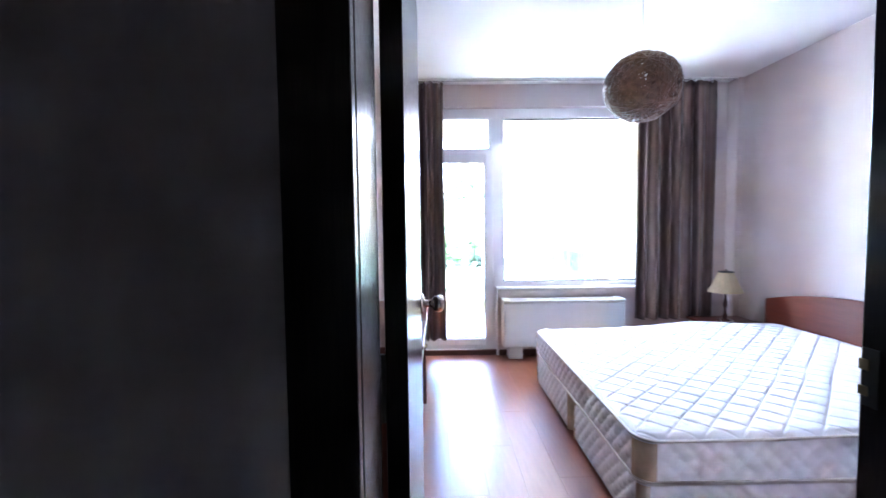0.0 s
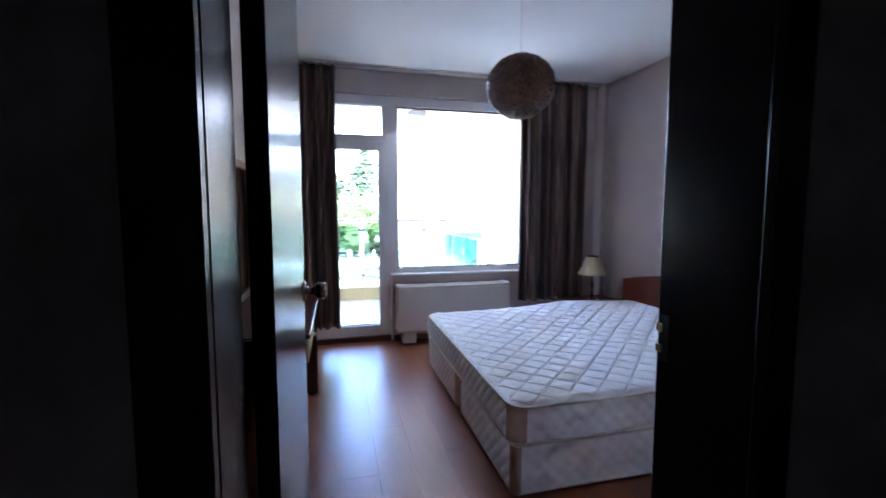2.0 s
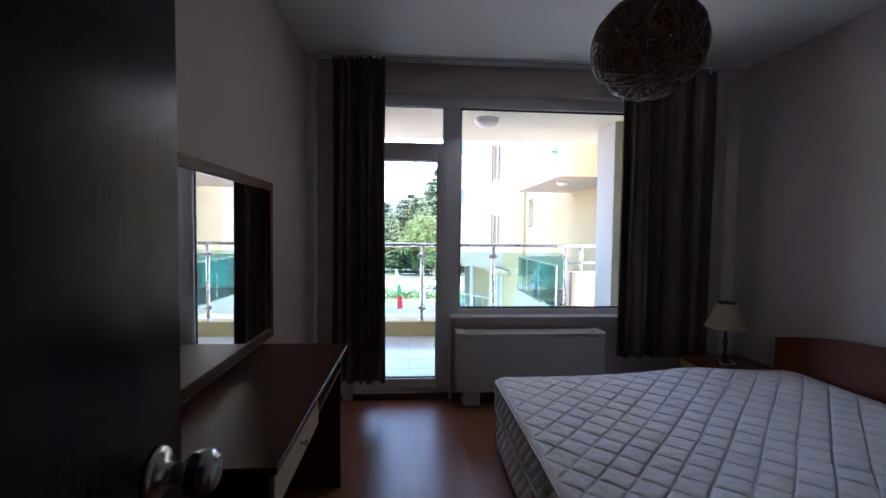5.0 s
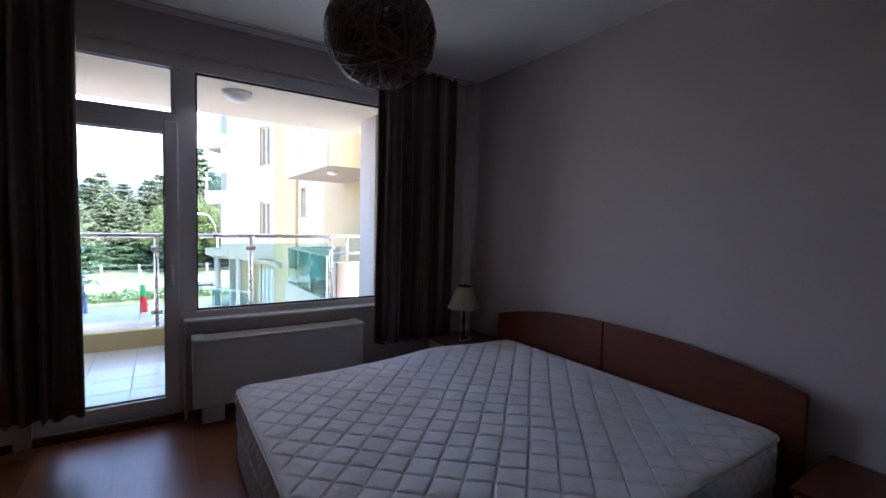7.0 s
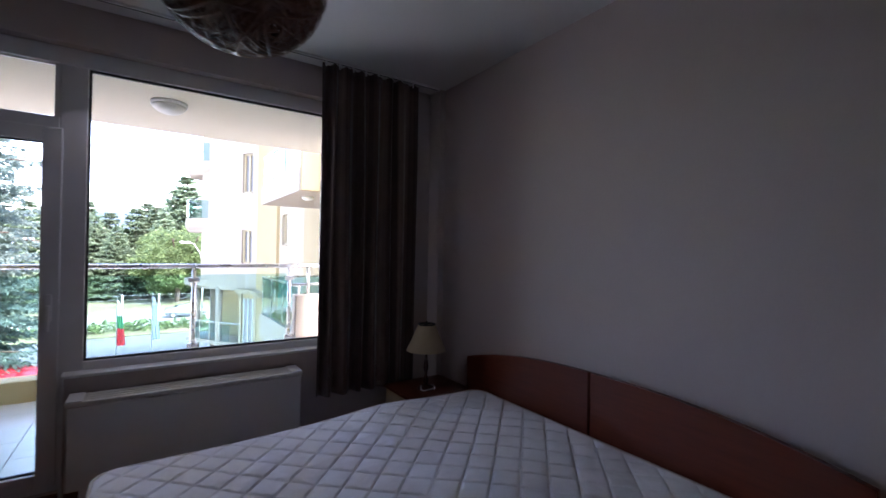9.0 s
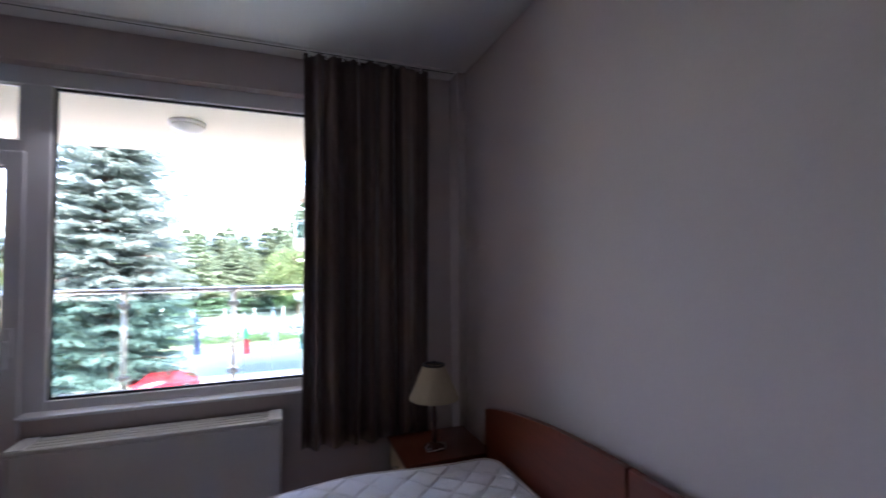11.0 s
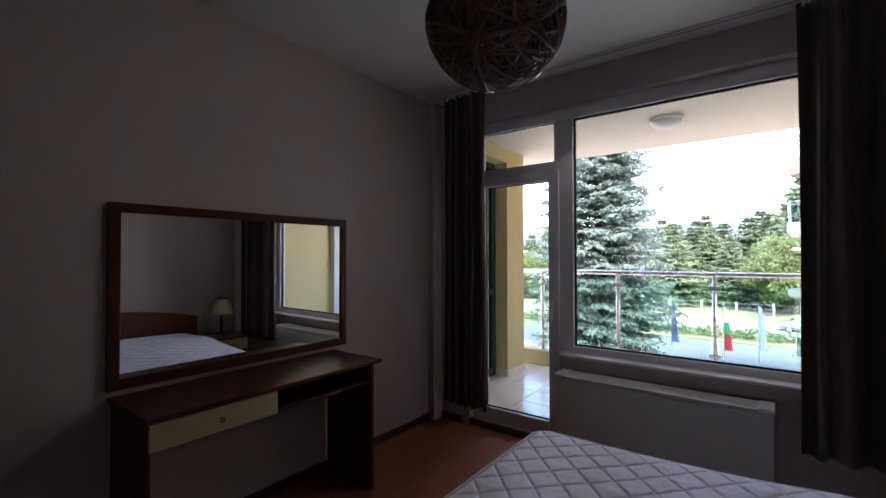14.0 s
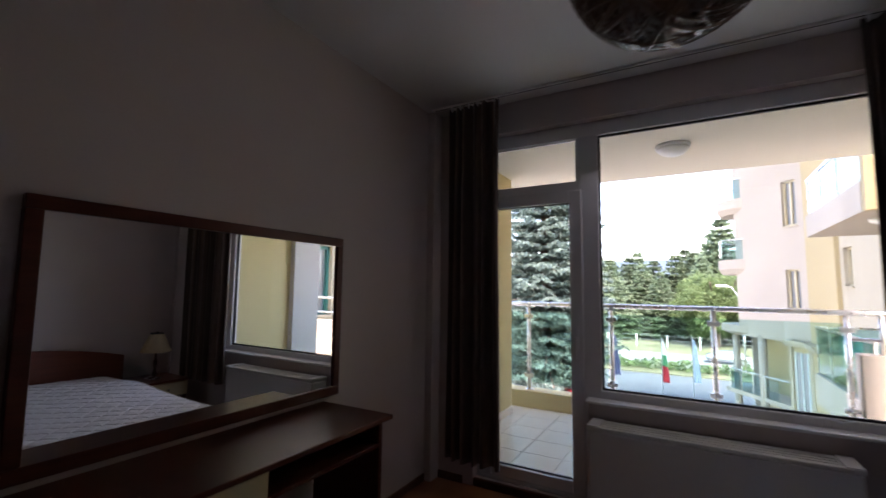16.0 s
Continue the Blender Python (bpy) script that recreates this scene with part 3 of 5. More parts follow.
def mattress_top(x0, x1, y0, y1, r, z, cell, puff):
    """The quilted upper face: padded diamonds between sunk stitch lines, rolling down at the edge, with a few soft hollows."""
    nx, ny = 620, 574
    verts, faces = [], []
    for j in range(ny + 1):
        for i in range(nx + 1):
            x, y = x0 + (x1 - x0) * i / nx, y0 + (y1 - y0) * j / ny
            # pull the four corners in to a rounded outline
            cx, cy = min(max(x, x0 + r), x1 - r), min(max(y, y0 + r), y1 - r)
            dx, dy = x - cx, y - cy
            d = min(x - x0, x1 - x, y - y0, y1 - y)
            if dx and dy:
                s = max(abs(dx), abs(dy)) / math.hypot(dx, dy)
                x, y = cx + dx * s, cy + dy * s
                d = r - math.hypot(x - cx, y - cy)
            wob = 0.07 * noise.noise(Vector((x * 2.2, y * 2.2, 1.7)))
            a, b = (x + y - 4.435) / (cell * 1.4142) + wob, (x - y + 2.155) / (cell * 1.4142) - wob
            da, db = abs(a - round(a)) * cell, abs(b - round(b)) * cell
            seam = (1 - math.exp(-(da / 0.0048) ** 2)) * (1 - math.exp(-(db / 0.0048) ** 2))
            pad = abs(math.sin(math.pi * a) * math.sin(math.pi * b)) ** 0.45
            rim = min(1.0, max(0.0, d / 0.035))
            roll = -0.016 * (1 - rim) ** 2
            sag = 0.013 * noise.noise(Vector((x * 1.6, y * 1.6, 0.3))) + (0.004 * noise.noise(Vector((x * 9, y * 9, 2.0))) + 0.0026 * noise.noise(Vector((x * 31, y * 31, 5.0)))) * seam
            verts.append((x, y, z + plump(x, y) + roll + rim * (puff * (0.60 * seam + 0.40 * pad - 0.75) + sag)))
    for j in range(ny):
        for i in range(nx):
            k = j * (nx + 1) + i
            faces.append((k, k + 1, k + nx + 2, k + nx + 1))
    me = bpy.data.meshes.new("quilted_top")
    me.from_pydata([Vector(p) - BASE[mattress] for p in verts], [], faces)
    me.materials.append(MATTRESS)
    me.polygons.foreach_set("use_smooth", [True] * len(faces))
    ob = new("quilted_top", me)
    ob.parent = mattress
    return ob


MT, MS = 0.467, 0.274
mattress = thing("mattress", (1.97, 2.71, MS), "white diamond-quilted double mattress with cream piping, uncovered", "mattress")
mattress_top(BX0 + 0.006, BX1 - 0.006, BY0 + 0.006, BY1 - 0.006, 0.085, MT, 0.1135, 0.0115)
loop = rounded_loop(BX0, BX1, BY0, BY1, 0.09, 0.009)
bm = bmesh.new()
quilted_wall(bm, loop, MS + 0.004, MT - 0.014, 24, 0.078, 0.020, 0.006)
for v in bm.verts:
    v.co.z += plump(v.co.x, v.co.y) * (v.co.z - MS) / (MT - MS)
part("quilted_side", bm, DAMASK, mattress, "satin damask border", smooth=True)
bm = bmesh.new()
inner = rounded_loop(BX0 + 0.005, BX1 - 0.005, BY0 + 0.005, BY1 - 0.005, 0.086, 0.05)
bm.faces.new([bm.verts.new(p + Vector((0, 0, MS + 0.004))) for p, n, run in inner])
part("underside", bm, DAMASK, mattress)
for zz, full in ((MT - 0.016, 1), (MS + 0.006, 0)):
    part("piping", tube(bmesh.new(), [p + n * 0.001 + Vector((0, 0, zz + full * plump(p.x, p.y))) for p, n, run in rounded_loop(BX0, BX1, BY0, BY1, 0.09, 0.03)], 0.006, seg=6, loop=True), PIPING, mattress, "cream piping", smooth=True)


def corner_band(lp, sign, z0, z1):
    """The cloth strip that covers a rounded corner at the foot end."""
    b = bmesh.new()
    some = [(p, n) for p, n, run in lp if n.x < -0.05 and n.y * sign > 0.05]
    rows = [[b.verts.new(p + n * (0.010 if 0 < k < len(some) - 1 else 0.003) + Vector((0, 0, z))) for k, (p, n) in enumerate(some)] for z in (z0, (z0 + z1) / 2, z1)]
    for lo, hi in zip(rows, rows[1:]):
        for k in range(len(some) - 1):
            b.faces.new((lo[k], lo[k + 1], hi[k + 1], hi[k]))
    return b


for sign in (-1, 1):
    part("corner_strip", corner_band(loop, sign, MS + 0.012, MT - 0.024), BEIGE_TAPE, mattress, "beige corner strip", smooth=True)


def bed_base(y0, y1, label):
    ob = thing("bed_base", (1.97, (y0 + y1) / 2, 0.0), label, "bed base", "pair of bed bases")
    lp = rounded_loop(BX0 + 0.012, BX1 - 0.01, y0, y1, 0.05, 0.009)
    b = bmesh.new()
    rings = quilted_wall(b, lp, 0.026, MS - 0.004, 30, 0.078, 0.020, 0.006)
    b.faces.new(rings[0][::-1])
    b.faces.new(rings[-1])
    part("upholstered_box", b, DAMASK, ob, smooth=True)
    for sign in (-1, 1):
        part("corner_strip", corner_band(lp, sign, 0.03, MS - 0.012), BEIGE_TAPE, ob, "beige corner strip", smooth=True)
    part("top_piping", tube(bmesh.new(), [p + n * 0.001 + Vector((0, 0, MS - 0.008)) for p, n, run in rounded_loop(BX0 + 0.012, BX1 - 0.01, y0, y1, 0.05, 0.03)], 0.006, seg=6, loop=True), PIPING, ob, smooth=True)
    for lx in (BX0 + 0.12, BX1 - 0.12):
        for ly in (y0 + 0.1, y1 - 0.1):
            part("leg", turned(bmesh.new(), lx, ly, [(0.0, 0.022), (0.027, 0.028)], seg=14), BLACK, ob, "short black leg", smooth=True)
    return ob


bed_base(BY0 + 0.012, 2.665, "white quilted divan base on short black legs")
bed_base(2.745, BY1 - 0.012, "white quilted divan base on short black legs")

headboard = thing("headboard", (3.05, 2.76, 0.0), "arched mahogany veneer headboard in two panels", "headboard")


def arch(y):
    """The headboard's upper edge."""
    s = (y - 2.765) / 1.05
    return 0.786 - (0.128 if s > 0 else 0.112) * abs(s) ** (2.3 if s > 0 else 2.6)


def arched_panel(y0, y1, x0, x1, z0):
    b = bmesh.new()
    n = 26
    prof = [(y0, z0)]
    for k in range(n + 1):
        y = y0 + (y1 - y0) * k / n
        prof.append((y, arch(y)))
    prof.append((y1, z0))
    front = [b.verts.new((x0, y, z)) for y, z in prof]
    back = [b.verts.new((x1, y, z)) for y, z in prof]
    b.faces.new(front)
    b.faces.new(back[::-1])
    for k in range(len(prof)):
        b.faces.new((front[k], back[k], back[(k + 1) % len(prof)], front[(k + 1) % len(prof)]))
    bmesh.ops.bevel(b, geom=[e for e in b.edges if all(abs(v.co.x - x0) < 1e-5 for v in e.verts)], offset=0.004, segments=2, affect='EDGES')
    return b


part("panel", arched_panel(1.715, 2.778, 3.022, 3.050, 0.06), MAHOG, headboard)
part("panel", arched_panel(2.786, 3.815, 3.022, 3.050, 0.06), MAHOG, headboard)
part("back_rail", boxes((3.050, 3.085, 1.78, 3.75, 0.30, 0.42), r=0.003), MAHOG, headboard)
for ly in (1.80, 2.782, 3.70):
    part("upright", boxes((3.050, 3.075, ly - 0.04, ly + 0.04, 0.0, 0.60), r=0.003), DARKWOOD, headboard)

# ---- bedside tables ----


def nightstand(x0, x1, y0, y1, h, label):
    ob = thing("bedside_table", ((x0 + x1) / 2, (y0 + y1) / 2, 0.0), label, "bedside table", "pair of bedside tables")
    part("tabletop", boxes((x0 - 0.015, x1, y0 - 0.01, y1 + 0.01, h - 0.022, h), r=0.004), MAHOG, ob)
    part("side_panel", boxes((x0 + 0.02, x1 - 0.002, y0, y0 + 0.018, 0, h - 0.022), r=0.002), DESKWOOD, ob)
    part("side_panel", boxes((x0 + 0.02, x1 - 0.002, y1 - 0.018, y1, 0, h - 0.022), r=0.002), DESKWOOD, ob)
    part("back_panel", boxes((x1 - 0.016, x1 - 0.004, y0 + 0.018, y1 - 0.018, 0.05, h - 0.022)), DESKWOOD, ob)
    part("shelf", boxes((x0 + 0.03, x1 - 0.016, y0 + 0.018, y1 - 0.018, 0.06, 0.078)), DESKWOOD, ob)
    drawer = part("drawer_front", boxes((x0 - 0.002, x0 + 0.018, y0 + 0.004, y1 - 0.004, h - 0.165, h - 0.026), r=0.003), CREAM, ob, "cream drawer front")
    part("drawer_box", boxes((x0 + 0.018, x1 - 0.03, y0 + 0.022, y1 - 0.022, h - 0.15, h - 0.045)), CREAM, ob)
    b = turned(bmesh.new(), 0, 0, [(0, 0.007), (0.012, 0.006), (0.018, 0.012), (0.024, 0.011), (0.027, 0.005)], seg=14)
    bmesh.ops.transform(b, verts=b.verts, matrix=Matrix.Translation((x0 - 0.002, (y0 + y1) / 2, h - 0.095)) @ Matrix.Rotation(radians(-90), 4, 'Y'))
    part("drawer_knob", b, CHROME, drawer, "small metal knob", smooth=True)
    return ob


nightstand(2.60, 3.075, 3.84, 4.24, 0.415, "dark mahogany bedside table with a cream drawer")
nightstand(2.66, 3.11, 1.22, 1.635, 0.415, "dark mahogany bedside table with a cream drawer")

lamp = thing("table_lamp", (2.795, 4.0, 0.415), "small table lamp with a cream fabric shade, unlit", "table lamp")
part("base", turned(bmesh.new(), 2.795, 4.0, [(0.415, 0.062), (0.422, 0.062), (0.430, 0.052), (0.437, 0.03), (0.445, 0.018)]), DARKWOOD, lamp, smooth=True)
part("stem", turned(bmesh.new(), 2.795, 4.0, [(0.443, 0.014), (0.47, 0.02), (0.50, 0.013), (0.53, 0.011), (0.57, 0.019), (0.60, 0.016), (0.63, 0.010), (0.69, 0.010), (0.70, 0.014), (0.71, 0.008), (0.80, 0.006)]), DARKWOOD, lamp, "turned dark wood stem", smooth=True)
bm = bmesh.new()
for side in (0, 1):
    rows = [(0.690, 0.142), (0.74, 0.118), (0.79, 0.096), (0.84, 0.076), (0.872, 0.062)]
    rows = [(z, r - 0.002 * side) for z, r in rows]
    turned(bm, 2.795, 4.0, rows if not side else rows[::-1], seg=40, closed=False)
part("shade", bm, SHADE, lamp, "cream cone shade", smooth=True)
part("shade_ring", turned(bmesh.new(), 2.795, 4.0, [(0.868, 0.052), (0.868, 0.063), (0.880, 0.063), (0.880, 0.052), (0.868, 0.052)], seg=30, closed=False), BLACK, lamp, "dark top ring", smooth=True)
part("finial", turned(bmesh.new(), 2.795, 4.0, [(0.80, 0.004), (0.884, 0.004), (0.888, 0.008), (0.896, 0.006), (0.90, 0.002)], seg=12), BLACK, lamp, smooth=True)
part("spider", boxes((2.735, 2.855, 3.998, 4.002, 0.872, 0.876), (2.793, 2.797, 3.94, 4.06, 0.872, 0.876)), BLACK, lamp)
bm = bmesh.new()
tube(bm, [(2.795 + 0.06 * math.cos(a) + 0.01 * math.sin(3 * a), 3.97 + 0.05 * math.sin(a), 0.421 + 0.008 * (k % 3)) for k, a in ((i, i * 0.62) for i in range(17))], 0.003, seg=6)
part("cable", bm, CORD, lamp, "coiled pale cable", smooth=True)

# ---- desk and wall mirror ----
desk = thing("dressing_table", (-0.14, 2.68, 0.0), "dark mahogany dressing table with one cream drawer", "desk")
DX1 = 0.09
part("tabletop", boxes((X0 + 0.002, DX1, 2.072, 3.325, 0.749, 0.77), r=0.004), DESKWOOD, desk)
part("side_panel", boxes((X0 + 0.02, 0.062, 2.082, 2.10, 0.0, 0.749), r=0.002), DESKWOOD, desk)
part("side_panel", boxes((X0 + 0.02, 0.062, 3.255, 3.28, 0.0, 0.749), r=0.002), DESKWOOD, desk)
part("shelf", boxes((X0 + 0.02, 0.060, 2.10, 3.255, 0.634, 0.650), r=0.002), DESKWOOD, desk)
part("divider", boxes((X0 + 0.02, 0.055, 2.622, 2.640, 0.650, 0.749), r=0.001), DESKWOOD, desk)
part("back_panel", boxes((X0 + 0.02, X0 + 0.032, 2.10, 3.255, 0.650, 0.749)), DESKWOOD, desk)
drw = part("drawer_front", boxes((0.060, 0.078, 2.088, 2.632, 0.634, 0.746), r=0.003), CREAM, desk, "cream drawer front")
part("drawer_box", boxes((-0.28, 0.060, 2.11, 2.615, 0.652, 0.735)), CREAM, desk)
bm = turned(bmesh.new(), 0, 0, [(0, 0.006), (0.010, 0.005), (0.016, 0.012), (0.022, 0.011), (0.025, 0.005)], seg=14)
bmesh.ops.transform(bm, verts=bm.verts, matrix=Matrix.Translation((0.078, 2.36, 0.692)) @ Matrix.Rotation(radians(90), 4, 'Y'))
part("drawer_knob", bm, CHROME, drw, "small metal knob", smooth=True)

mirror = thing("wall_mirror", (X0, 2.73, 0.79), "wide wall mirror in a dark mahogany frame", "mirror")
part("frame_rail", boxes((X0, -0.338, 2.065, 3.395, 1.595, 1.640), r=0.004), DESKWOOD, mirror)
part("frame_rail", boxes((X0, -0.338, 2.065, 3.395, 0.798, 0.846), r=0.004), DESKWOOD, mirror)
part("frame_stile", boxes((X0, -0.338, 2.065, 2.112, 0.846, 1.595), r=0.004), DESKWOOD, mirror)
part("frame_stile", boxes((X0, -0.338, 3.350, 3.395, 0.846, 1.595), r=0.004), DESKWOOD, mirror)
part("mirror_glass", boxes((X0 + 0.006, -0.350, 2.105, 3.356, 0.840, 1.601)), MIRROR, mirror, "clear silvered mirror glass")

mirror.location = (X0 + 0.006, 2.73, 0.79)
mirror.rotation_euler[2] = radians(-0.5)

# ---- pendant lamp ----
GX, GY, GZ, GR, GH = 1.33, 2.568, 2.096, 0.204, 0.186
pendant = thing("pendant_lamp", (GX, GY, H), "round woven brown raffia pendant lamp on a thin cord", "pendant lamp")


def woven_globe():
    """Raffia strands wound round a ball in all directions, with a small open ring below."""
    rng = random.Random(5)
    verts, faces = [], []
    for s in range(205):
        axis = Vector((rng.gauss(0, 1), rng.gauss(0, 1), rng.gauss(0, 1))).normalized()
        u = axis.orthogonal().normalized()
        v = axis.cross(u)
        off = rng.uniform(-0.55, 0.55)
        rad = math.sqrt(1 - off * off)
        lift = rng.uniform(-0.014, 0.006)
        start, span = rng.uniform(0, 6.28), rng.uniform(2.5, 6.0)
        wide = rng.uniform(0.0035, 0.0068)
        n = int(span * 8)
        prev = None
        for k in range(n + 1):
            a = start + span * k / n
            d = axis * (off + 0.04 * math.sin(3 * a + s)) + (u * math.cos(a) + v * math.sin(a)) * rad
            d.normalize()
            if d.z > 0.992:
                prev = None
                continue
            p = Vector((GX + d.x * (GR + lift), GY + d.y * (GR + lift), GZ + d.z * (GH + lift)))
            t = (-u * math.sin(a) + v * math.cos(a))
            side = t.cross(d).normalized() * wide
            up = d * 0.0025
            ids = [len(verts), len(verts) + 1, len(verts) + 2]
            verts += [p - side, p + up, p + side]
            if prev:
                faces += [(prev[0], prev[1], ids[1], ids[0]), (prev[1], prev[2], ids[2], ids[1]), (prev[2], prev[0], ids[0], ids[2])]
            prev = ids
    me = bpy.data.meshes.new("woven_globe")
    me.from_pydata([Vector(p) - BASE[pendant] for p in verts], [], faces)
    me.materials.append(RAFFIA)
    return me


globe = new("woven_globe", woven_globe())
globe.parent = pendant
BASE[globe] = BASE[pendant]
part("cord", turned(bmesh.new(), GX, GY, [(GZ + GH - 0.06, 0.0028), (H - 0.012, 0.0028)], seg=8), CORD, pendant, smooth=True)
part("ceiling_rose", turned(bmesh.new(), GX, GY, [(H - 0.035, 0.012), (H - 0.028, 0.038), (H, 0.045)], seg=24), PVC, pendant, smooth=True)
part("bulb_holder", turned(bmesh.new(), GX, GY, [(GZ + 0.03, 0.02), (GZ + 0.09, 0.02), (GZ + 0.14, 0.012)], seg=16), PVC, pendant, smooth=True)
part("bulb", turned(bmesh.new(), GX, GY, [(GZ - 0.06, 0.008), (GZ - 0.052, 0.022), (GZ - 0.03, 0.03), (GZ, 0.026), (GZ + 0.03, 0.014)], seg=18), OPAL, pendant, smooth=True)

# ---- balcony ----
BF = 0.03
balcony = structure("balcony_floor", boxes((-3.6, 3.4, 4.70, 6.80, -0.20, BF - 0.008)), GROUT, "grey grouted bed of the balcony tiles", "floor")
structure("balcony_curb", boxes((-3.6, 2.56, 6.50, 6.72, BF - 0.02, 0.215), r=0.01), YELLOW, "low yellow rendered curb below the railing", "curb")
structure("balcony_ceiling", boxes((-3.6, 3.4, 4.70, 6.80, 2.62, 2.95)), CREAMRENDER, "cream rendered slab above the balcony", "ceiling")
structure("balcony_wall_west", boxes((-3.6, -0.41, 4.70, 4.95, -0.2, 2.62), (-0.62, -0.41, 5.80, 6.21, -0.2, 2.62), (-0.62, -0.41, 4.95, 5.80, 2.46, 2.62)), YELLOW,
          "pale yellow rendered side wall of the balcony", "wall")
structure("wall_skirting", boxes((-0.56, -0.40, 5.788, 5.80, BF, BF + 0.075), (-0.41, -0.398, 5.80, 6.21, BF, BF + 0.075), r=0.002), TILE, "cream tile skirting", "skirting")
structure("balcony_wall_east", boxes((2.76, 2.95, 4.70, 5.62, -0.2, 2.62)), YELLOW, "pale yellow rendered side wall of the balcony", "wall")
structure("balcony_pillar_east", boxes((2.672, 2.95, 5.62, 6.06, -0.2, 2.62), r=0.006), WHITERENDER, "white rendered pillar", "pillar")
structure("balcony_parapet_east", boxes((2.56, 3.3, 6.54, 6.70, -0.2, 0.86), r=0.01), WINGWHITE, "white rendered partition parapet", "parapet")
structure("outer_wall_top", boxes((-3.6, 3.4, 4.45, 4.70, 2.97, 6.0), (-3.6, 3.4, 0.4, 4.45, 2.97, 3.2)), CREAMRENDER, "cream rendered storey above", "wall")

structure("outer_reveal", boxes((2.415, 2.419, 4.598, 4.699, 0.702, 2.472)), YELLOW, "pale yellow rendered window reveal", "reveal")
gdoor = thing("balcony_side_door", (-0.59, 5.37, 0.03), "dark green framed glazed door in the balcony side wall", "door", kind="structure")
part("frame", boxes((-0.62, -0.56, 4.95, 5.02, 0.03, 2.46), (-0.62, -0.56, 5.73, 5.80, 0.03, 2.46), (-0.62, -0.56, 5.02, 5.73, 2.39, 2.46), (-0.62, -0.56, 5.02, 5.73, 0.03, 0.12), (-0.62, -0.56, 5.02, 5.73, 0.95, 1.02), r=0.004), GREENFRAME, gdoor)
part("pane", boxes((-0.60, -0.59, 5.02, 5.73, 0.12, 0.95), (-0.60, -0.59, 5.02, 5.73, 1.02, 2.39)), DARKGLASS, gdoor, "dark glass pane")

dome = thing("balcony_lamp", (1.25, 5.70, 2.62), "round opal glass ceiling lamp, unlit", "ceiling lamp")
part("shade", turned(bmesh.new(), 1.25, 5.70, [(2.525, 0.02), (2.532, 0.06), (2.548, 0.095), (2.575, 0.122), (2.592, 0.128)], seg=32), OPAL, dome, "opal glass bowl", smooth=True)
part("mount", turned(bmesh.new(), 1.25, 5.70, [(2.592, 0.135), (2.62, 0.135)], seg=32), PVC, dome, smooth=True)

railing = thing("balcony_railing", (0.6, 6.60, 0.215), "stainless steel railing with greenish glass panels", "railing")
RY = 6.60
bm = bmesh.new()
tube(bm, [(-3.4, RY, 1.205), (2.52, RY, 1.205), (2.60, RY + 0.01, 1.205), (3.25, RY + 0.02, 1.205)], 0.024, seg=14)
part("handrail", bm, STEEL, railing, smooth=True)
POSTS = (-3.10, -2.18, -1.26, -0.34, 0.58, 1.52, 2.50)
for px in POSTS:
    post = part("post", turned(bmesh.new(), px, RY, [(0.215, 0.021), (1.185, 0.021)], seg=14), STEEL, railing, smooth=True)
    part("base_flange", turned(bmesh.new(), px, RY, [(0.215, 0.045), (0.222, 0.045), (0.226, 0.03)], seg=16), STEEL, post, smooth=True)
    for cz in (0.375, 1.06):
        part("clamp", boxes((px - 0.052, px - 0.016, RY - 0.016, RY + 0.016, cz - 0.024, cz + 0.024), (px + 0.016, px + 0.052, RY - 0.016, RY + 0.016, cz - 0.024, cz + 0.024), (px - 0.024, px + 0.024, RY - 0.026, RY + 0.026, cz - 0.018, cz + 0.018), r=0.003), STEEL, post)
for pa, pb in zip(POSTS, POSTS[1:]):
    pane("glass_panel", (pa + 0.032, pb - 0.032, RY - 0.005, RY + 0.005, 0.30, 1.115), RAILGLASS, railing)
for rz in (0.98, ):
    part("crossbar", tube(bmesh.new(), [(2.52, RY, rz), (3.25, RY + 0.01, rz)], 0.016, seg=10), STEEL, railing, smooth=True)
part("post", turned(bmesh.new(), 2.72, RY, [(0.86, 0.019), (1.185, 0.019)], seg=12), STEEL, railing, smooth=True)

# ---- the wing of the house across the yard ----
GZ0 = -6.6
TOPZ = 11.5
wing = thing("apartment_building", (5.2, 20.0, GZ0), "white, cream and yellow rendered apartment building with balconies", "building")


def slab_wall(ax, ay, bx, by, thick, z0, z1, holes=()):
    """A wall along a line in plan, thickened to its right, with rectangular openings of (s0, s1, z0, z1) in metres along it."""
    d = Vector((bx - ax, by - ay, 0))
    run = d.length
    d.normalize()
    side = Vector((d.y, -d.x, 0)) * thick
    ss = sorted({0.0, run, *[h[0] for h in holes], *[h[1] for h in holes]})
    zs = sorted({z0, z1, *[h[2] for h in holes], *[h[3] for h in holes]})
    b = bmesh.new()
    for s0, s1 in zip(ss, ss[1:]):
        for za, zb in zip(zs, zs[1:]):
            if any(h[0] <= s0 and s1 <= h[1] and h[2] <= za and zb <= h[3] for h in holes):
                continue
            p, q = Vector((ax, ay, 0)) + d * s0, Vector((ax, ay, 0)) + d * s1
            lo = [b.verts.new((*(v.xy), za)) for v in (p, q, q + side, p + side)]
            hi = [b.verts.new((*(v.xy), zb)) for v in (p, q, q + side, p + side)]
            b.faces.new(lo[::-1])
            b.faces.new(hi)
            for k in range(4):
                b.faces.new((lo[k], lo[(k + 1) % 4], hi[(k + 1) % 4], hi[k]))
    return b, d, side


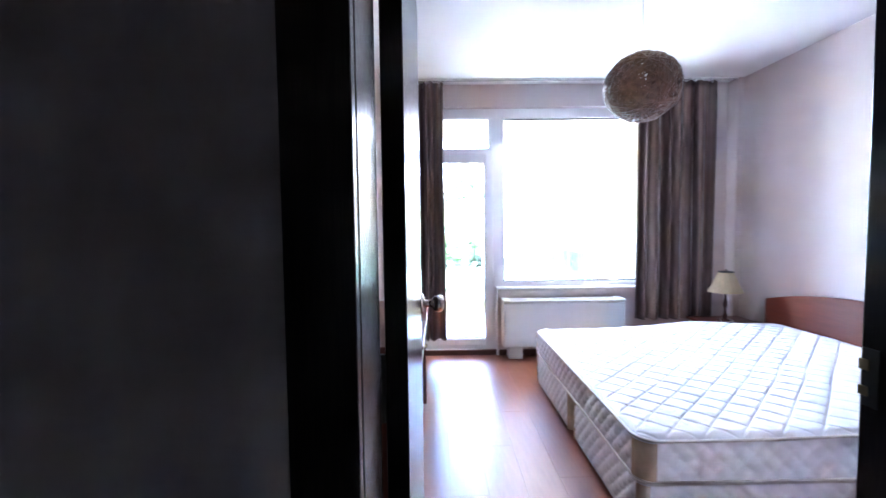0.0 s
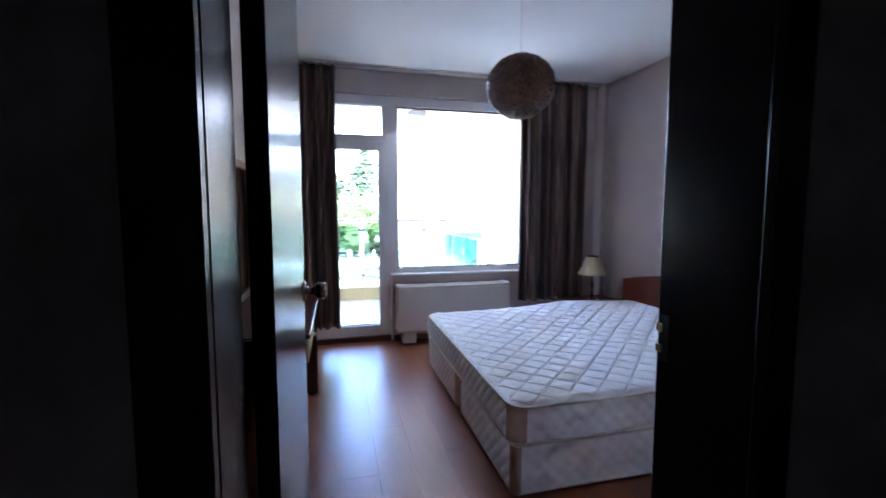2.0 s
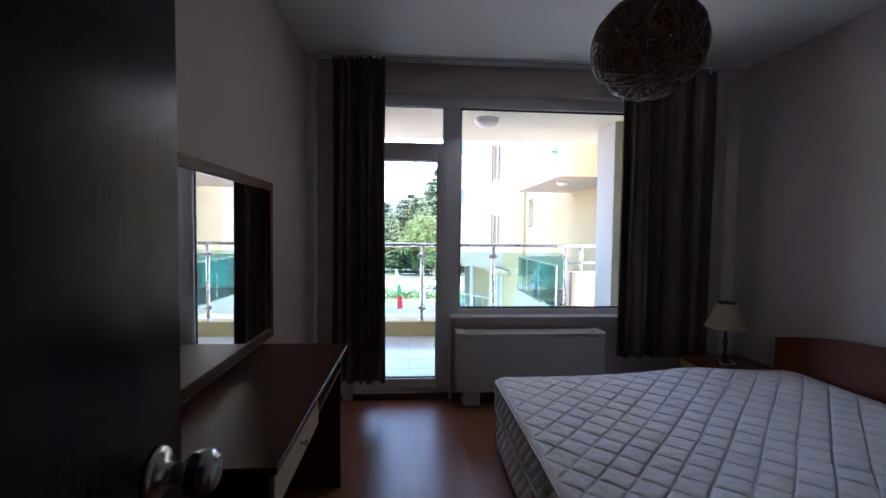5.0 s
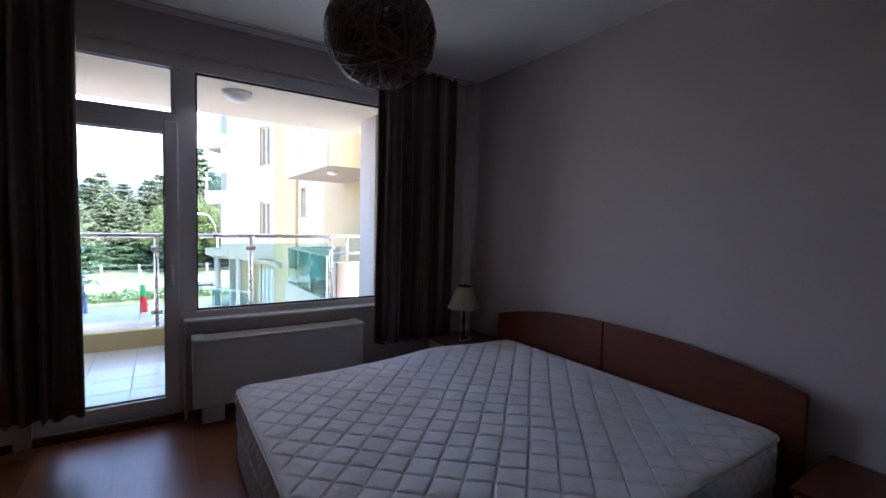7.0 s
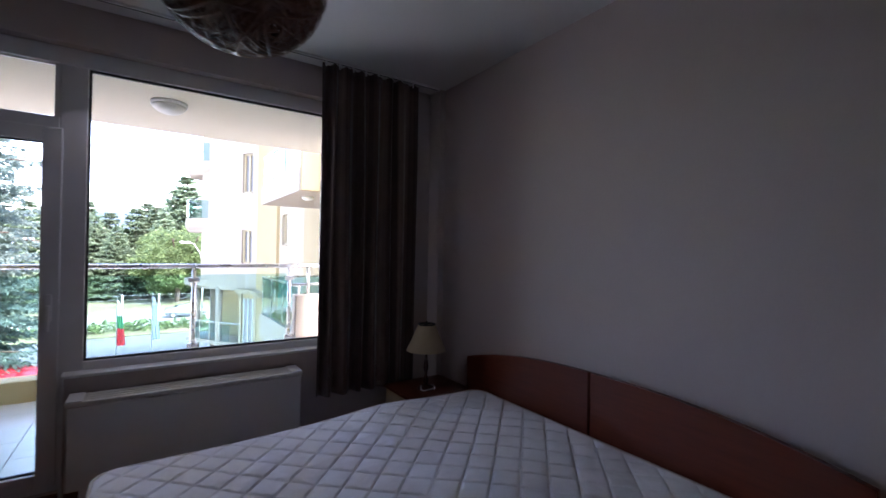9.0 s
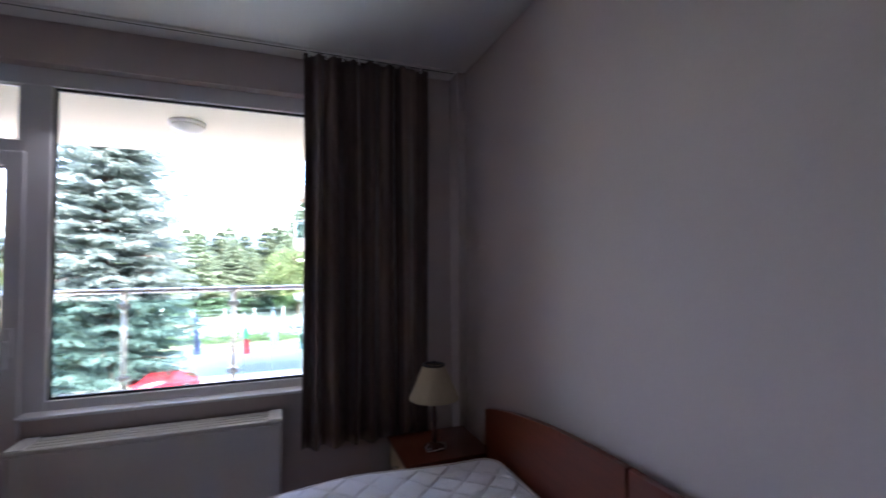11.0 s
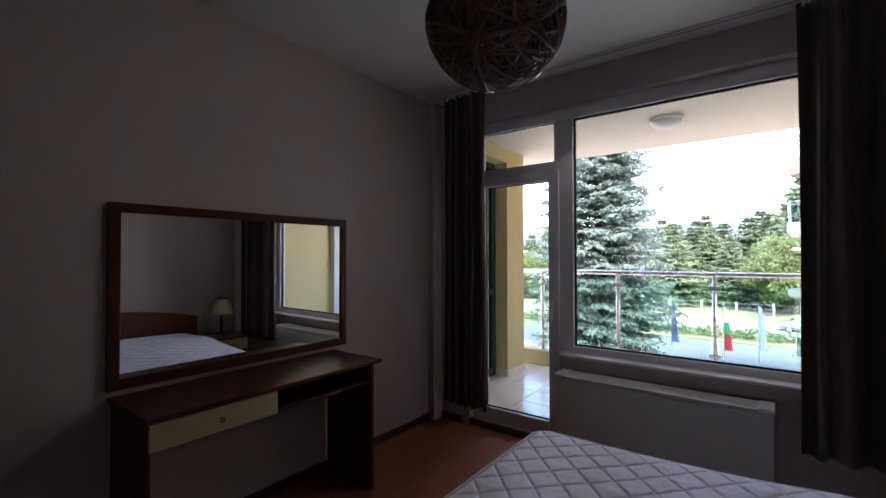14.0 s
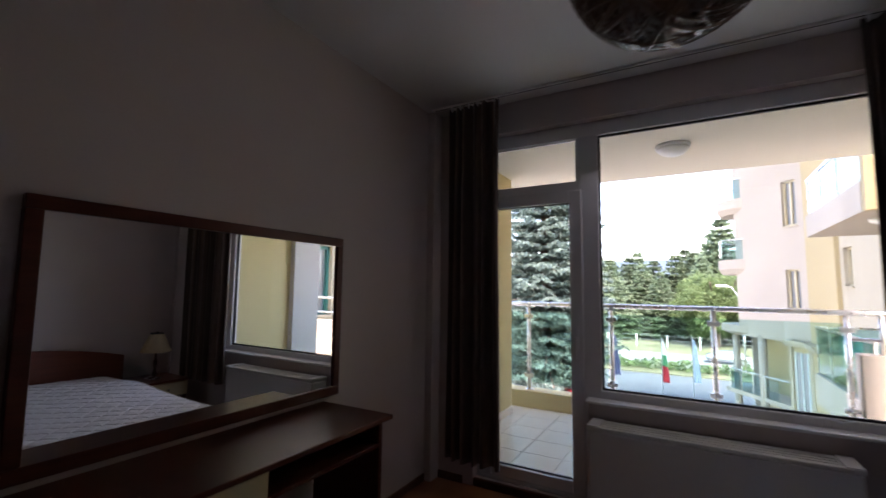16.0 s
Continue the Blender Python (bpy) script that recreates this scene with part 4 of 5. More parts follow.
def wing_window(ax, ay, d, side, s0, s1, z0, z1, frame_mat=FRAMEBEIGE):
    """A recessed window: frame, mullion, dark pane and sill."""
    def bar(sa, sb, za, zb, t0, t1):
        o = Vector((ax, ay, 0))
        b = bmesh.new()
        vs = []
        for z in (za, zb):
            for s, t in ((sa, t0), (sb, t0), (sb, t1), (sa, t1)):
                v = o + d * s + side.normalized() * t
                vs.append(b.verts.new((v.x, v.y, z)))
        for f in ((3, 2, 1, 0), (4, 5, 6, 7), (0, 1, 5, 4), (1, 2, 6, 5), (2, 3, 7, 6), (3, 0, 4, 7)):
            b.faces.new([vs[i] for i in f])
        return b
    win = part("window", bar(s0, s1, z0, z1, 0.17, 0.19), PALEGLASS, wing)
    for row in ((s0, s0 + 0.07, z0, z1), (s1 - 0.07, s1, z0, z1), (s0, s1, z0, z0 + 0.07), (s0, s1, z1 - 0.07, z1), ((s0 + s1) / 2 - 0.04, (s0 + s1) / 2 + 0.04, z0, z1)):
        part("frame", bar(*row, 0.10, 0.17), frame_mat, win)
    part("sill", bar(s0 - 0.05, s1 + 0.05, z0 - 0.05, z0, -0.05, 0.18), WINGCREAM, win)


A, B = (3.2, 26.0), (5.2, 22.9)
holes = [(2.72, 3.38, 0.70, 2.30), (2.72, 3.38, 4.05, 5.90), (2.72, 3.38, 7.35, 9.2)]
b, d, side = slab_wall(A[0], A[1], B[0], B[1], -0.3, -0.45, TOPZ, holes)
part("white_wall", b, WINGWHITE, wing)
for h in holes:
    wing_window(A[0], A[1], d, side, *h)
b, d, side = slab_wall(5.2, 22.9, 5.2, 19.1, -0.3, GZ0, TOPZ, [])
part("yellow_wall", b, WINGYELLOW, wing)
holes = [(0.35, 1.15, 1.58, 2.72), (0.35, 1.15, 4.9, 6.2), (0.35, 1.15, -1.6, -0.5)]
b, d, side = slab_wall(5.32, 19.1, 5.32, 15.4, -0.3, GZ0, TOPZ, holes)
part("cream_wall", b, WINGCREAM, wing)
for h in holes:
    wing_window(5.32, 19.1, d, side, *h)
b, d, side = slab_wall(5.2, 15.4, 5.2, 9.2, -0.3, GZ0, TOPZ, [(3.78, 4.28, -0.74, 2.15), (3.78, 4.28, 2.9, 5.0)])
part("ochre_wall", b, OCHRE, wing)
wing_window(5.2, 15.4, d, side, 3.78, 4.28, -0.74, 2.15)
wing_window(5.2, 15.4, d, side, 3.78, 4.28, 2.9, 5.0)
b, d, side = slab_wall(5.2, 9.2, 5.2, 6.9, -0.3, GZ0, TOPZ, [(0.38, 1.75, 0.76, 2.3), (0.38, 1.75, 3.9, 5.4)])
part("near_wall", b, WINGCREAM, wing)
for z0, z1 in ((0.76, 2.3), (3.9, 5.4)):
    wing_window(5.2, 9.2, d, side, 0.38, 1.75, z0, z1, TEALFRAME)
part("roof", boxes((3.4, 12.0, 8.8, 30.0, TOPZ, TOPZ + 0.3)), CONCRETE, wing)
part("rear_wall", boxes((5.55, 12.0, 29.4, 29.7, GZ0, TOPZ), (11.7, 12.0, 9.0, 29.4, GZ0, TOPZ), (5.2, 11.7, 8.9, 9.2, GZ0, TOPZ)), WINGCREAM, wing)
part("end_wall", boxes((3.9, 5.5, 28.4, 28.7, GZ0, TOPZ), (4.3, 4.6, 25.4, 28.4, -0.45, TOPZ)), WINGWHITE, wing)


def box_balcony(z0, parapet, rail_z, net):
    bal = part("balcony", boxes((3.55, 5.2, 10.06, 13.6, z0, z0 + 0.18), (3.55, 3.70, 10.06, 13.6, z0 + 0.18, parapet), (3.70, 5.2, 13.45, 13.6, z0 + 0.18, parapet)), WINGWHITE, wing, "white balcony with glass railing")
    g = part("glass_panel", boxes((3.60, 3.612, 10.2, 11.4, parapet, rail_z), (3.60, 3.612, 11.45, 12.5, parapet, rail_z), (3.60, 3.612, 12.55, 13.5, parapet, rail_z), (3.7, 5.1, 13.5, 13.512, parapet, rail_z)), WINGGLASS, bal)
    g.visible_shadow = False
    part("handrail", boxes((3.585, 3.625, 10.1, 13.55, rail_z, rail_z + 0.04), (3.625, 5.2, 13.49, 13.53, rail_z, rail_z + 0.04)), STEEL, bal)
    for py in (10.15, 11.42, 12.52, 13.5):
        part("post", boxes((3.59, 3.62, py - 0.02, py + 0.02, parapet, rail_z)), STEEL, bal)
    return bal


upper = box_balcony(2.57, 3.03, 3.78, False)
part("soffit_lamp", turned(bmesh.new(), 4.0, 11.0, [(2.49, 0.05), (2.52, 0.12), (2.57, 0.14)], seg=18), OPAL, wing, smooth=True)
part("side_wall", boxes((3.56, 5.2, 9.90, 10.06, 2.57, TOPZ)), OCHRE, wing)
lower = box_balcony(-0.92, -0.30, 0.64, True)
part("side_wall", boxes((4.45, 5.2, 9.90, 10.06, -0.92, 2.57)), OCHRE, wing)
bm = bmesh.new()
ys = [10.9 + 0.06 * k for k in range(21)]
for za, zb in ((0.05, 0.68),):
    lo = [bm.verts.new((3.66 + 0.03 * math.sin(7 * y), y, za + 0.08 * math.sin(3 * y))) for y in ys]
    hi = [bm.verts.new((3.655, y, zb)) for y in ys]
    for k in range(20):
        bm.faces.new((lo[k], lo[k + 1], hi[k + 1], hi[k]))
tagged(part("hung_net", bm, GREENNET), "green net cloth hung over a balcony railing", "net")
part("round_slab", turned(bmesh.new(), 4.15, 27.0, [(-0.62, 1.2), (-0.45, 1.6), (-0.15, 1.6)], seg=40), WINGWHITE, wing)
for z0 in (2.20, 5.05, 8.3):
    b = turned(bmesh.new(), 4.15, 27.0, [(z0, 1.45), (z0 + 0.25, 1.6), (z0 + 0.68, 1.6)], seg=40)
    rb = part("round_balcony", b, WINGWHITE, wing, "curved white corner balcony")
    g = part("curved_glass", turned(bmesh.new(), 4.15, 27.0, [(z0 + 0.68, 1.55), (z0 + 1.6, 1.55)], seg=40, closed=False), WINGGLASS, rb)
    g.visible_shadow = False
    part("curved_handrail", tube(bmesh.new(), [(4.15 + 1.55 * math.cos(a * 0.157), 27.0 + 1.55 * math.sin(a * 0.157), z0 + 1.62) for a in range(40)], 0.025, seg=6, loop=True), STEEL, rb)
# the set-back storeys below the white wall
OB = (Vector((A[0], A[1], 0)) - Vector((B[0], B[1], 0))).normalized()
BACK = Vector((OB.y, -OB.x, 0))
Bv, Av = Vector((B[0], B[1], 0)), Vector((A[0], A[1], 0))
P = Bv + OB * 0.95
b, d, side = slab_wall(P.x, P.y, B[0], B[1], -0.3, GZ0, -0.45, [(0.22, 0.78, GZ0 + 0.3, -0.95)])
part("yellow_wall", b, WINGYELLOW, wing)
tall = part("tall_window", slab_wall(P.x + d.x * 0.22, P.y + d.y * 0.22, P.x + d.x * 0.78, P.y + d.y * 0.78, -0.12, GZ0 + 0.3, -0.95)[0], PALEGLASS, wing, "tall narrow window with white frames")
for s in (0.20, 0.48, 0.76):
    part("frame", slab_wall(P.x + d.x * s, P.y + d.y * s, P.x + d.x * (s + 0.05), P.y + d.y * (s + 0.05), 0.03, GZ0 + 0.3, -0.93)[0], CONCRETE, tall)
for s in (-0.02, 0.90):
    part("pilaster", slab_wall(P.x + d.x * s, P.y + d.y * s, P.x + d.x * (s + 0.14), P.y + d.y * (s + 0.14), 0.08, GZ0, -0.72)[0], WINGCREAM, wing)
for za, zb, out in ((-0.72, -0.58, 0.22), (-0.58, -0.50, 0.30)):
    part("cornice", slab_wall(P.x - d.x * 0.1, P.y - d.y * 0.1, B[0] + d.x * 0.1, B[1] + d.y * 0.1, out, za, zb)[0], WINGCREAM, wing)
    part("cornice", boxes((5.2 - out, 5.198, 21.3, 22.85, za, zb)), WINGCREAM, wing)
Q, R = P + BACK * 1.3, Av + BACK * 1.3
b, d2, side2 = slab_wall(R.x, R.y, Q.x, Q.y, -0.3, GZ0, -0.45, [(1.2, 2.3, -4.6, -2.95)])
part("set_back_wall", b, WINGYELLOW, wing)
wing_window(R.x, R.y, d2, side2, 1.2, 2.3, -4.6, -2.95)
b, d2, side2 = slab_wall(P.x + BACK.x * 0.3, P.y + BACK.y * 0.3, Q.x, Q.y, -0.3, GZ0, -0.45)
part("return_wall", b, WINGYELLOW, wing)
part("soffit", slab_wall(A[0], A[1], B[0], B[1], -2.2, -0.60, -0.452)[0], WINGWHITE, wing)
terrace = part("terrace", slab_wall(Av.x - 0.55, Av.y + 0.85, P.x, P.y, -1.5, -3.30, -3.12)[0], WINGWHITE, wing, "low terrace with glass balustrade")
run = (P - Av).length
for k in range(4):
    pa, pb = Av - OB * (run * k / 4 - 0.7), Av - OB * (run * (k + 1) / 4 - 0.7)
    g = part("glass_panel", slab_wall(pa.x, pa.y, pb.x, pb.y, -0.012, -3.10, -2.30)[0], WINGGLASS, terrace)
    g.visible_shadow = False
    part("post", turned(bmesh.new(), pa.x, pa.y, [(-3.12, 0.025), (-2.2, 0.025)], seg=8), STEEL, terrace)
part("handrail", tube(bmesh.new(), [Av + OB * 0.7 + Vector((0, 0, -2.2)), P + Vector((0, 0, -2.2))], 0.03, seg=8), STEEL, terrace)
for cx, cy in ((3.92, 25.05), (3.1, 26.6)):
    part("column", turned(bmesh.new(), cx, cy, [(GZ0, 0.15), (-0.46, 0.15)], seg=20), WINGWHITE, wing, smooth=True)

# ---- ground and street ----
bm = bmesh.new()
bmesh.ops.create_grid(bm, x_segments=24, y_segments=24, size=2500)
bmesh.ops.translate(bm, verts=bm.verts, vec=(0, 0, GZ0))
structure("ground", bm, GRASS, "dry grass and bare ground around the house", "ground")
structure("forecourt", boxes((-50, 30, 6.9, 36.8, GZ0 - 0.2, GZ0 + 0.12)), FORECOURT, "paved forecourt with a kerb, made pale to bounce light indoors", "pavement")
structure("road", boxes((-160, 160, 37.0, 48.9, GZ0 - 0.2, GZ0 + 0.02)), ASPHALT, "sunlit grey asphalt road", "road")
structure("far_road", boxes((-160, 160, 53.8, 65.0, GZ0 - 0.2, GZ0 + 0.02)), PAVE, "pale sunlit far carriageway", "road")
structure("median", boxes((-160, 160, 48.9, 53.8, GZ0 - 0.2, GZ0 + 0.14), r=0.03), GRASS, "grass median strip with a kerb", "median")
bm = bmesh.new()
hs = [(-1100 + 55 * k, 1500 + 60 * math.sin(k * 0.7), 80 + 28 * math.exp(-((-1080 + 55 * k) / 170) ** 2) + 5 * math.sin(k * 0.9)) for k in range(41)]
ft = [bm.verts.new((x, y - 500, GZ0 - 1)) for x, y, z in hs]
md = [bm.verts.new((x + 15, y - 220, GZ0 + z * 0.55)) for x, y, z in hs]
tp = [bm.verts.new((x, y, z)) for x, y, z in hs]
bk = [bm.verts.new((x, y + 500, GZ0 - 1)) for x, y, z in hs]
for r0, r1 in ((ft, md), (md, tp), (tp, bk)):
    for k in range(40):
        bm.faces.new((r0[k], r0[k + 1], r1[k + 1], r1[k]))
structure("backdrop", bm, HILL, "wooded hills far off, with blue haze put into their colour", "hills", smooth=True)


# ---- trees ----
def afar(x, y):
    """A place in the street plan, which is drawn at 1 to 1.63."""
    return 1.3 + (x - 1.3) * 1.63, 1.5 + (y - 1.5) * 1.63


def sprays(rows, size, rng, droop=0.3):
    """Small leaf blades at points, each lying along its own direction: rows of (point, direction)."""
    verts, faces = [], []
    for p, d, *k in rows:
        s = size * rng.uniform(0.55, 1.35) * (k[0] if k else 1.0)
        d = (d + Vector((rng.uniform(-.5, .5), rng.uniform(-.5, .5), rng.uniform(-.5, .3) - droop))).normalized()
        w = d.cross(Vector((rng.uniform(-1, 1), rng.uniform(-1, 1), rng.uniform(0.2, 1)))).normalized() * s * rng.uniform(0.22, 0.42)
        k = len(verts)
        verts += [p, p + d * s * 0.45 + w, p + d * s, p + d * s * 0.5 - w]
        faces.append((k, k + 1, k + 2, k + 3))
    return verts, faces


def conifer(name, height, radius, levels, arms, twigs, size, seed, mat, label, bare=0.06, taper=0.8, ragged=0.35):
    """A trunk with whorls of boughs; every bough is a drooping frond of side twigs set with needle sprays."""
    rng = random.Random(seed)
    ob = thing(name, (0, 0, 0), label, "tree", "conifers across the road" if mat is PINE else "")
    b = bmesh.new()
    turned(b, 0, 0, [(0, 0.025 * height), (height * 0.3, 0.016 * height), (height * 0.97, 0.004 * height)], seg=10)
    part("trunk", b, BARK, ob, smooth=True)
    rows, wood = [], bmesh.new()
    for i in range(levels):
        f = bare + (1 - bare) * (i + rng.uniform(-0.3, 0.3)) / levels
        f = min(max(f, bare * 0.8), 0.985)
        reach = radius * (1 - f) ** taper * (0.75 + 0.25 * min(1, f / 0.12)) + 0.03 * radius
        for k in range(arms):
            a = 2 * math.pi * (k + rng.uniform(-0.4, 0.4)) / arms + i * 0.9
            r = reach * rng.uniform(1.0 - ragged, 1.12)
            out, across = Vector((math.cos(a), math.sin(a), 0)), Vector((-math.sin(a), math.cos(a), 0))
            rise = rng.uniform(-0.10, 0.12) + 0.30 * f
            droop, foot = rng.uniform(0.10, 0.30), Vector((0, 0, f * height))

            def along(g):
                return foot + out * r * g + Vector((0, 0, r * (rise * g - droop * g * g + 0.10 * g ** 4)))
            if i % 2 == 0 and k % 2 == 0:
                tube(wood, [along(0), along(0.45), along(0.9)], 0.0022 * height * (1 - f) + 0.008, seg=4)
            count = max(4, int(twigs * (0.4 + 0.6 * r / radius)))
            for j in range(count):
                g = 0.18 + 0.82 * (j + rng.random()) / count
                p = along(min(g, 1.0))
                side = across if j % 2 else -across
                way = (out * rng.uniform(0.45, 0.9) + side * rng.uniform(0.5, 1.0) + Vector((0, 0, rng.uniform(-0.30, 0.05)))).normalized()
                span = (0.10 + 0.34 * (1.08 - g)) * r * rng.uniform(0.6, 1.15)
                steps = max(2, int(span / (size * 0.55)))
                for q in range(steps):
                    h = (q + rng.random()) / steps
                    rows.append((p + way * span * h + Vector((0, 0, -0.16 * span * h * h)), way, 0.7 + 0.5 * (1 - h)))
                rows.append((p, out, 0.9))
    part("limbs", wood, BARK, ob)
    verts, faces = sprays(rows, size, rng, 0.12)
    me = bpy.data.meshes.new("crown")
    me.from_pydata(verts, [], faces)
    me.materials.append(mat)
    crown = new("crown", me)
    crown.parent = ob
    return ob


def broadleaf(name, height, radius, count, size, seed, label):
    rng = random.Random(seed)
    ob = thing(name, (0, 0, 0), label, "tree", "leafy trees across the road")
    b = bmesh.new()
    tube(b, [(0, 0, 0), (0.1, 0, height * 0.25), (0, 0.1, height * 0.5)], 0.03 * height, seg=9)
    for k in range(7):
        a = k * 0.9
        tube(b, [(0, 0, height * (0.28 + 0.03 * k)), (radius * 0.35 * math.cos(a), radius * 0.35 * math.sin(a), height * 0.55), (radius * 0.7 * math.cos(a), radius * 0.7 * math.sin(a), height * (0.6 + 0.04 * k))], 0.012 * height, seg=5)
    part("trunk", b, BARK, ob)
    clumps = []
    for k in range(70):
        v = Vector((rng.gauss(0, 1), rng.gauss(0, 1), rng.gauss(0, 1))).normalized() * rng.uniform(0.3, 0.95)
        clumps.append((Vector((v.x * radius, v.y * radius, height * 0.54 + v.z * height * 0.44)), rng.uniform(0.18, 0.34) * radius))
    rows = []
    for k in range(count):
        c, r = clumps[k % len(clumps)]
        v = Vector((rng.gauss(0, 1), rng.gauss(0, 1), rng.gauss(0, 1))).normalized()
        rows.append((c + v * r * rng.uniform(0.6, 1.05), v))
    verts, faces = sprays(rows, size, rng, 0.1)
    me = bpy.data.meshes.new("crown")
    me.from_pydata(verts, [], faces)
    me.materials.append(LEAF)
    crown = new("crown", me)
    crown.parent = ob
    return ob


spruce = conifer("spruce_tree", 27.0, 5.1, 50, 19, 40, 0.27, 11, SPRUCE, "tall blue-green spruce tree beside the road", bare=0.05, taper=0.5, ragged=0.5)
spruce.location = (-8.45, 34.7, GZ0)
pines = [conifer("pine_tree", 13.8, 6.0, 26, 14, 20, 0.44, 21 + k, PINE, "green pine tree behind the fence, its colour lightened for haze", bare=0.04, taper=0.9, ragged=0.35) for k in range(2)]
leafy = [broadleaf("leafy_tree", 11.5, 5.4, 30000, 0.36, 31 + k, "light green leafy tree behind the fence") for k in range(2)]
PINE_AT = [(-41, 53, .95), (-36, 50, 1.0), (-31, 54, 1.1), (-27, 50, .9), (-23, 53, .92), (-19.5, 49.5, .85), (-16, 53, .95), (-12.5, 50, .88), (-9.2, 52, .92), (-6.2, 50, .98), (-3.4, 54, .93),
           (-0.2, 57, 1.08), (2.2, 52, 1.0), (6.5, 58, 1.2), (-14, 60, 1.05), (-7.5, 61, 1.05), (11, 55, 1.15), (17, 58, 1.2), (25, 55, 1.1), (34, 56, 1.1),
           (-38, 60, 1.1), (-33, 61, 1.0), (-29, 59, 1.12), (-24.5, 61, 1.05), (-21, 58, 1.1), (-17.5, 62, 1.15), (-10.5, 58, 1.0), (-4.8, 64, 1.2), (-1.5, 52, .82), (0.8, 62, 1.2), (4.3, 56, 1.52), (9, 62, 1.2), (14, 60, 1.1), (-7.8, 54, .9), (-14.2, 54, .86),
           (-11, 55, .98), (-5.0, 57, 1.06), (-2.3, 56, 1.0), (1.6, 58, 1.12), (3.0, 60, 1.25), (5.4, 53, 1.05), (7.4, 56, 1.25), (-18, 56, 1.0), (-22.5, 57, 1.05), (-26.5, 55, 1.0), (-9.0, 60, 1.12)]
for k, (tx, ty, ts) in enumerate(PINE_AT):
    tx, ty = afar(tx, ty)
    if k < 2:
        ob = pines[k]
        ob.matrix_basis = pose(tx, ty, GZ0, 0, 0, 40 * k) @ Matrix.Scale(ts, 4)
    else:
        ob = copy_thing(pines[k % 2], pose(tx, ty, GZ0, 0, 0, 67 * k))
        ob.scale = (ts, ts, ts)
for k, (tx, ty, ts) in enumerate([(3.2, 47.5, 1.0), (-20.5, 47.5, 0.8), (8.5, 49, .95), (-33, 47, .8), (-1.8, 59, .9)]):
    tx, ty = afar(tx, ty)
    if k < 2:
        ob = leafy[k]
        ob.matrix_basis = pose(tx, ty, GZ0) @ Matrix.Scale(ts, 4)
    else:
        ob = copy_thing(leafy[k % 2], pose(tx, ty, GZ0, 0, 0, 50 * k))
        ob.scale = (ts, ts, ts)

# hedge on the median
rng = random.Random(77)
rows = []
for k in range(9000):
    hx = rng.uniform(-70, 40)
    top = 0.45 + 0.25 * noise.noise(Vector((hx * 0.6, 0, 0)))
    rows.append((Vector((hx, 51.3 + rng.gauss(0, 0.6), GZ0 + 0.14 + rng.random() * top * 1.6)), Vector((rng.uniform(-1, 1), rng.uniform(-1, 1), 0.6))))
verts, faces = sprays(rows, 0.36, rng, 0.0)
me = bpy.data.meshes.new("hedge")
me.from_pydata(verts, [], faces)
me.materials.append(LEAF)
tagged(new("hedge", me), "low green hedge along the median", "hedge", kind="stuff")

# fence of white concrete posts
fence = thing("roadside_fence", (0, 71.5, GZ0), "wire fence on white concrete posts", "fence")
for k in range(26):
    part("post", boxes((-66 + 4.0 * k, -65.82 + 4.0 * k, 71.42, 71.6, GZ0, GZ0 + 1.75), r=0.02), CONCRETE, fence)
for wz in (0.5, 1.0, 1.6):
    part("wire", tube(bmesh.new(), [(-66, 71.5, GZ0 + wz), (34, 71.5, GZ0 + wz)], 0.015, seg=4), STEEL, fence)


# flags
def flag_cloth(x, y, zt, zb, wide, bands, seed):
    """Hanging flag cloth in drooping folds, as stacked bands."""
    rng = random.Random(seed)
    out = []
    for mat, f0, f1 in bands:
        b = bmesh.new()
        n, m = 12, 8
        grid = []
        for j in range(m + 1):
            v = f0 + (f1 - f0) * j / m
            grid.append([b.verts.new((x + 0.03 + wide * (i / n) * (0.25 + 0.75 * v ** 0.7), y + 0.07 * math.sin(i * 1.3 + 4 * v + seed) * (0.2 + v), zt + (zb - zt) * v - 0.10 * (i / n) * (1 - v))) for i in range(n + 1)])
        for j in range(m):
            for i in range(n):
                b.faces.new((grid[j][i], grid[j][i + 1], grid[j + 1][i + 1], grid[j + 1][i]))
        out.append((b, mat))
    return out


FLAGS = [(FX0, FZ, bands, label) for FX0, FZ, bands, label in (
    (-3.79, 0.0, [(FLAGBLUE, 0, 1)], "dark blue flag hanging on a steel pole"),
    (-0.63, -0.2, [(FLAGWHITE, 0, 0.34), (FLAGGREEN, 0.34, 0.62), (FLAGRED, 0.62, 1)], "white, green and red flag hanging on a pole"),
    (1.25, 0.0, [(FLAGSKY, 0, 1)], "pale blue flag hanging on a steel pole"))]
FY, FTOP, FLOW = 36.0, -1.85, -4.75
for k, (fx, dz, bands, label) in enumerate(FLAGS):
    fl = thing("flag", (fx, FY, GZ0 + 0.12), label, "flag", "flags along the forecourt")
    part("pole", turned(bmesh.new(), fx, FY, [(GZ0 + 0.12, 0.035), (FTOP + 0.12 + dz, 0.028), (FTOP + 0.16 + dz, 0.045), (FTOP + 0.2 + dz, 0.01)], seg=10), STEEL, fl, smooth=True)
    for b, mat in flag_cloth(fx, FY, FTOP + dz, FLOW + dz, 0.44, bands, k + 1):
        part("cloth", b, mat, fl, smooth=True)


